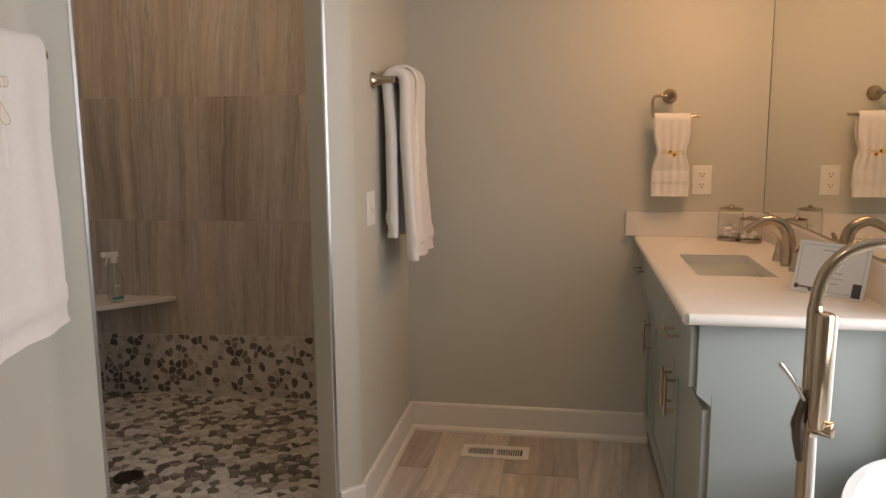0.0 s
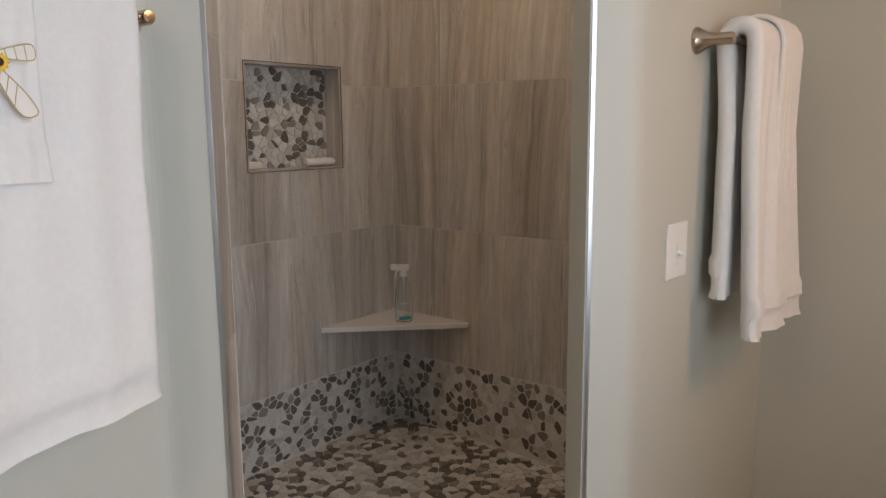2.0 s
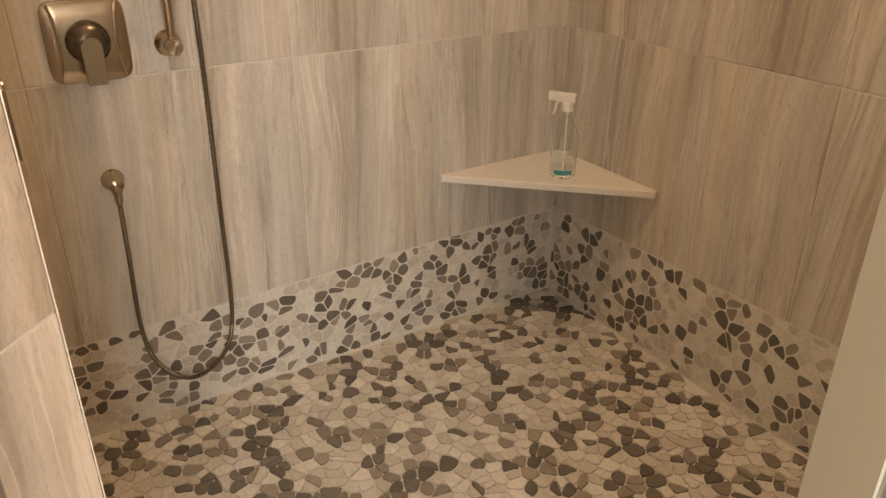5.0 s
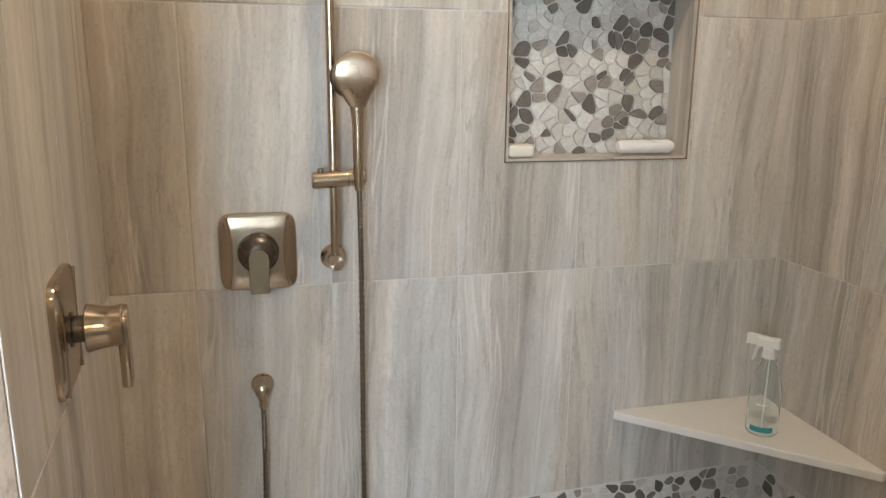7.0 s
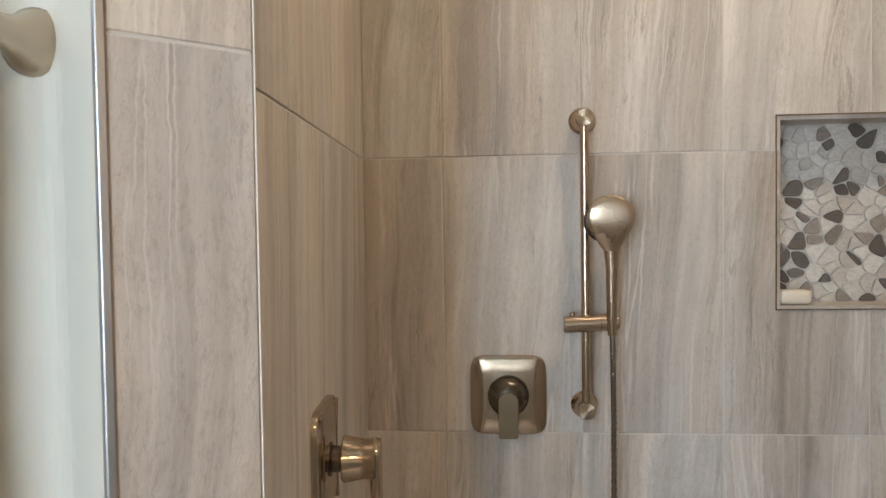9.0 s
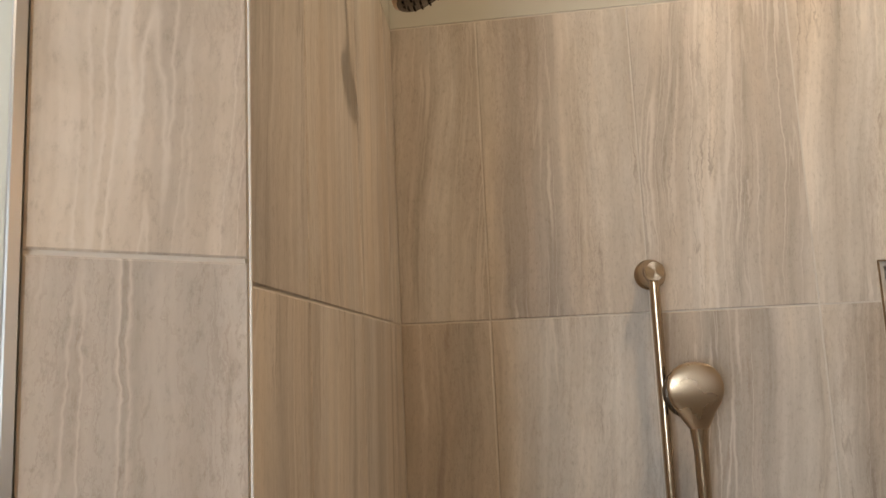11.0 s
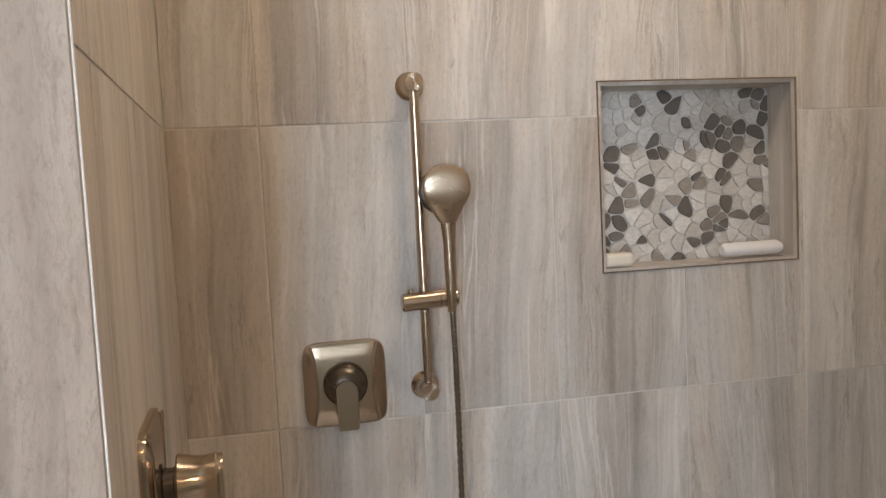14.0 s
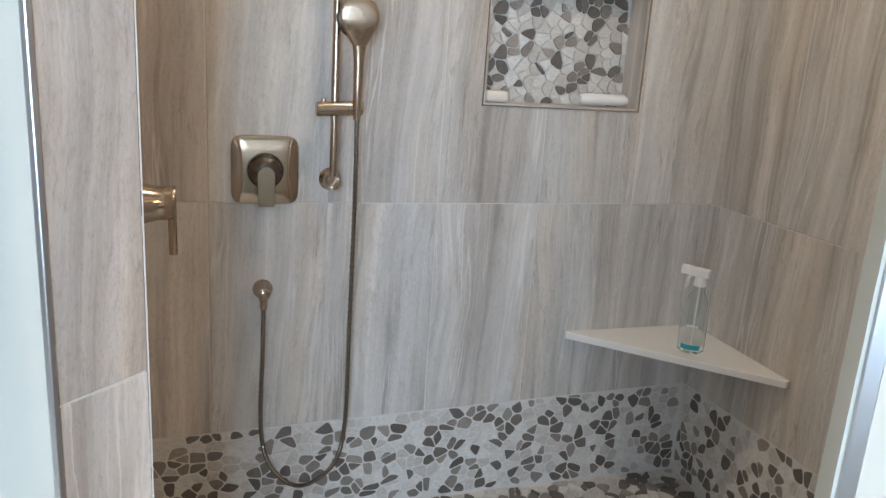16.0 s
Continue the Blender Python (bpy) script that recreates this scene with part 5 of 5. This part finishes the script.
for za, zb in ROWS_Z:
    pieces = cuts(BACK, 0.177, 0.3015)
    if za > PEBBLE:
        for a, b in pieces:
            if b > y0 and a < y1 and zb > z0 and za < z1:
                lay_notched(wall_valves, a, b, za, zb)
            else:
                lay_tile(cache, wall_valves, (0, 0, 0), (0, 1, 0), (0, 0, 1), a, b, za, zb, TILE_WALL)
    else:
        lay_row(wall_valves, (0, 0, 0), (0, 1, 0), pieces, za, zb, BAND_SOUTH, BAND_CORNER)
    lay_row(wall_head, (HEAD_LONG * HEAD[0], HEAD_LONG * HEAD[1], 0), (-HEAD[0], -HEAD[1], 0), cuts(HEAD_LONG, 0.266), za, zb, BAND_SOUTH, BAND_SOUTH)
    lay_row(wall_back, (0, BACK, 0), (1, 0, 0), cuts(SHOWER_EAST, 0.29), za, zb, BAND_CORNER, BAND_EAST)
    lay_row(wall_switch, (SHOWER_EAST, BACK, 0), (0, -1, 0), cuts(BACK - 0.65, 0.2), za, zb, BAND_EAST, BAND_EAST)
# the faces of the opening: each runs from a to b with its face to the left
ql = (0.984, 0.062)
for wall, a, b, inset_a, inset_b in ((wall_towel, JAMB_L, JAMB_L_IN, 0.004, 0.0), (wall_switch, JAMB_R_IN, JAMB_R, 0.0, 0.004), (wall_towel, JAMB_L_IN, ql, 0.0, 0.0)):
    way = Vector(b) - Vector(a)
    long = way.length
    way.normalize()
    for za, zb in ROWS_Z:
        lay_tile(cache, wall, (*a, 0), (way.x, way.y, 0), (0, 0, 1), inset_a, long - inset_b, za, zb, TILE_WALL)
    bed = lay_tile(bed_cache, wall, (a[0] - way.y * 0.0018, a[1] + way.x * 0.0018, 0), (way.x, way.y, 0), (0, 0, 1), inset_a, long - inset_b, 0.0, PEBBLE + 3 * ROW, GROUT)
    bed.name = "grout_bed"
nl = (Vector(JAMB_L) - Vector(JAMB_L_IN)).normalized()
jl = (Vector(JAMB_L) - Vector(JAMB_L_IN)).length
nr = (Vector(JAMB_R) - Vector(JAMB_R_IN))
jr = nr.length
nr.normalize()


# painted band over the tiles
boxed_band = [((-T, 0.0, PEBBLE + 3 * ROW + 0.002), (-0.0003, BACK, CEILING)), ((0.0, BACK + 0.0003, PEBBLE + 3 * ROW + 0.002), (SHOWER_EAST, BACK + T, CEILING))]
for lo, hi in boxed_band:
    structure(boxed("wall_upper", lo, hi, WALL), "painted wall above the shower tile")


bm = bmesh.new()
prism(bm, [(0.0, -T), (0.97, 0.97 * HEAD[1] - T), (0.97, 0.97 * HEAD[1] - 0.0003), (0.0, -0.0003)], PEBBLE + 3 * ROW + 0.002, CEILING)
structure(part("wall_upper", bm, WALL), "painted wall above the shower tile")


def clip_cell(poly, px, py, qx, qy):
    """The part of poly nearer to p than to q."""
    mx, my, nx, ny = (px + qx) / 2, (py + qy) / 2, qx - px, qy - py
    out = []
    for k in range(len(poly)):
        (ax, ay), (bx, by) = poly[k], poly[(k + 1) % len(poly)]
        da, db = (ax - mx) * nx + (ay - my) * ny, (bx - mx) * nx + (by - my) * ny
        if da <= 0:
            out.append((ax, ay))
        if da * db < 0:
            t = da / (da - db)
            out.append((ax + (bx - ax) * t, ay + (by - ay) * t))
    return out


def pebble_cells(w, h, step, seed, gap=0.0016, inside=None, stretch=1.0, share=0.42):
    """Sliced-stone shapes that fill w by h: (outline, dark or not)."""
    rnd = random.Random(seed)
    nx, ny = max(1, int(w / step / stretch + 0.5)), max(1, int(h / step + 0.5))
    sx, sy = w / nx, h / ny
    pts = {}
    for i in range(-2, nx + 2):
        for j in range(-2, ny + 2):
            pts[i, j] = ((i + 0.5 + rnd.uniform(-0.55, 0.55) + (0.25 if j % 2 else -0.25)) * sx, (j + 0.5 + rnd.uniform(-0.55, 0.55)) * sy)
    cells = []
    for i in range(-1, nx + 1):
        for j in range(-1, ny + 1):
            p = pts[i, j]
            poly = [(p[0] - 3 * sx, p[1] - 3 * sy), (p[0] + 3 * sx, p[1] - 3 * sy), (p[0] + 3 * sx, p[1] + 3 * sy), (p[0] - 3 * sx, p[1] + 3 * sy)]
            for di in (-2, -1, 0, 1, 2):
                for dj in (-2, -1, 0, 1, 2):
                    q = pts.get((i + di, j + dj))
                    if (di or dj) and q and len(poly) > 2:
                        poly = clip_cell(poly, *p, *q)
            for ex, ey, qx, qy in ((0, None, -p[0], p[1]), (w, None, 2 * w - p[0], p[1]), (None, 0, p[0], -p[1]), (None, h, p[0], 2 * h - p[1])):
                if len(poly) > 2 and 0 < p[0] < w and 0 < p[1] < h:
                    poly = clip_cell(poly, *p, qx, qy)
            if not (0 < p[0] < w and 0 < p[1] < h):
                continue
            if len(poly) < 3:
                continue
            cx, cy = sum(a for a, b in poly) / len(poly), sum(b for a, b in poly) / len(poly)
            is_dark = rnd.random() < share
            gap_here = gap * (1.1 if is_dark else 0.75)
            # round the corners a little, then shrink by the joint
            soft = []
            for k in range(len(poly)):
                a, b, c = Vector(poly[k - 1]), Vector(poly[k]), Vector(poly[(k + 1) % len(poly)])
                if (a - b).length < 0.003:
                    continue
                soft.append(b.lerp(a, 0.2))
                soft.append(b.lerp(c, 0.2))
            out = []
            for v in soft:
                r = Vector((v.x - cx, v.y - cy))
                if r.length > 0.004:
                    out.append((cx + r.x * (1 - gap_here / r.length), cy + r.y * (1 - gap_here / r.length)))
            n = len(out)
            out = [(out[k][0] * (1 - t) + out[(k + 1) % n][0] * t, out[k][1] * (1 - t) + out[(k + 1) % n][1] * t) for k in range(n) for t in (0.25, 0.75)] if n > 3 else out
            if len(out) < 4 or (inside and not inside(cx, cy)):
                continue
            cells.append((out, is_dark, rnd.uniform(-0.0003, 0.0004), (cx, cy)))
    return cells


def follow(cells, w, top_a, top_b):
    """Cells of a band, drawn out to the height of the band from one end to the other."""
    def k(x):
        return (top_a + (top_b - top_a) * x / w - 0.006) / (PEBBLE - 0.006)
    return [([(x, y * k(x)) for x, y in out], dark, lift, (c[0], c[1] * k(c[0]))) for out, dark, lift, c in cells]


def lay_pebbles(parent, m, cells, near, label):
    """Pebbles on the plane of m; those for which near(x, y) holds are parts, the rest one piece of stuff a tone."""
    rest = {False: ([], []), True: ([], [])}
    count = 0
    for out, dark, lift, c in cells:
        t = 0.0018 + lift
        n = len(out)
        cx, cy = c
        e = [(cx + (x - cx) * 0.95, cy + (y - cy) * 0.95) for x, y in out]
        v = [(x, y, -0.004) for x, y in out] + [(x, y, t - 0.0011) for x, y in out] + [(x, y, t) for x, y in e]
        fs = [tuple(range(2 * n, 3 * n))]
        for lay in (0, n):
            fs += [(lay + k, lay + (k + 1) % n, lay + n + (k + 1) % n, lay + n + k) for k in range(n)]
        if count < 300 and near(cx, cy):
            count += 1
            me = bpy.data.meshes.new("pebble")
            me.from_pydata([(x - cx, y - cy, z) for x, y, z in v], [], fs)
            me.materials.append(PEB_DARK if dark else PEB_LIGHT)
            ob = new("pebble", me)
            ob.parent = parent
            ob.matrix_world = m @ Matrix.Translation((cx, cy, 0))
        else:
            vs, ff = rest[dark]
            k0 = len(vs)
            vs += v
            ff += [tuple(k0 + k for k in q) for q in fs]
    for dark, (vs, ff) in rest.items():
        if vs:
            me = bpy.data.meshes.new("pebbles")
            me.from_pydata(vs, [], ff)
            me.materials.append(PEB_DARK if dark else PEB_LIGHT)
            ob = new("pebbles", me)
            ob.parent = parent
            ob.matrix_world = m
            tagged(ob, ("dark grey " if dark else "pale cream ") + label, kind="stuff")


def plane_pose(origin, along, up):
    along, up = Vector(along), Vector(up)
    n = along.cross(up)
    m = Matrix.Identity(4)
    for k, q in enumerate((along, up, n, Vector(origin))):
        m[0][k], m[1][k], m[2][k] = q
    return m


def in_shower(x, y):
    return x - y < 0.945 + 0.12 and x < SHOWER_EAST and not (x - y > 1.06)


STEP = 0.034
lay_pebbles(shower_floor, plane_pose((0, 0, 0), (1, 0, 0), (0, 1, 0)), pebble_cells(SHOWER_EAST, BACK, STEP, 11, inside=lambda x, y: x - y < 1.08, stretch=1.15), lambda x, y: x - y > 0.18 and y > 0.1, "sliced pebbles of the shower floor")
lay_pebbles(wall_valves, plane_pose((-0.003, 0.004, 0.004), (0, 1, 0), (0, 0, 1)), follow(pebble_cells(BACK - 0.008, PEBBLE - 0.006, STEP, 12), BACK, BAND_SOUTH, BAND_CORNER), lambda x, y: True, "sliced pebbles of the wall base")
lay_pebbles(wall_back, plane_pose((0.004, BACK + 0.003, 0.004), (1, 0, 0), (0, 0, 1)), follow(pebble_cells(SHOWER_EAST - 0.008, PEBBLE - 0.006, STEP, 13), SHOWER_EAST, BAND_CORNER, BAND_EAST), lambda x, y: True, "sliced pebbles of the wall base")
lay_pebbles(wall_head, plane_pose((0.975 * HEAD[0], 0.975 * HEAD[1] - 0.003, 0.004), (-HEAD[0], -HEAD[1], 0), (0, 0, 1)), follow(pebble_cells(0.97, PEBBLE - 0.006, STEP, 14), 1.0, BAND_SOUTH, BAND_SOUTH), lambda x, y: True, "sliced pebbles of the wall base")
lay_pebbles(wall_switch, plane_pose((SHOWER_EAST + 0.003, BACK - 0.004, 0.004), (0, -1, 0), (0, 0, 1)), follow(pebble_cells(BACK - 0.66, PEBBLE - 0.006, STEP, 15), 1.0, BAND_EAST, BAND_EAST), lambda x, y: True, "sliced pebbles of the wall base")
lay_pebbles(wall_switch, plane_pose((JAMB_R_IN[0], JAMB_R_IN[1], 0.0), (nr.x, nr.y, 0), (0, 0, 1)), pebble_cells(jr - 0.006, PEBBLE - 0.002, 0.034, 16), lambda x, y: True, "sliced pebbles of the jamb")
lay_pebbles(wall_towel, plane_pose((JAMB_L[0] - nl.x * 0.005, JAMB_L[1] - nl.y * 0.005, 0.0), (-nl.x, -nl.y, 0), (0, 0, 1)), pebble_cells(jl - 0.006, PEBBLE - 0.002, 0.034, 17), lambda x, y: True, "sliced pebbles of the jamb")
lay_pebbles(wall_valves, plane_pose((-deep - 0.003, y0 + 0.003, z0 + 0.004), (0, 1, 0), (0, 0, 1)), pebble_cells(y1 - y0 - 0.006, z1 - z0 - 0.008, 0.0315, 18, share=0.38), lambda x, y: True, "sliced pebbles of the niche")

# bathroom floor tiles
floor_ob = bpy.data.objects["floor"]
for i in range(10):
    for j in range(10):
        xa, ya = 1.00 + i * 0.305 - 0.05, NORTH - (j + 1) * 0.61 - (0.2 if i % 2 else 0.0) + 0.2
        xb, yb = xa + 0.305, ya + 0.61
        xa, xb, ya, yb = max(xa, WEST - 0.03), min(xb, BAY), max(ya, SOUTH), min(yb, NORTH)
        if xb - xa < 0.03 or yb - ya < 0.03 or (xb - ya < 1.1 and xb < 1.70):
            continue
        if yb > BAY_Y and xa > EAST:
            continue
        lay_tile(cache, floor_ob, (0, 0, BATH_FLOOR), (1, 0, 0), (0, 1, 0), xa, xb, ya, yb, FLOOR_TILE)
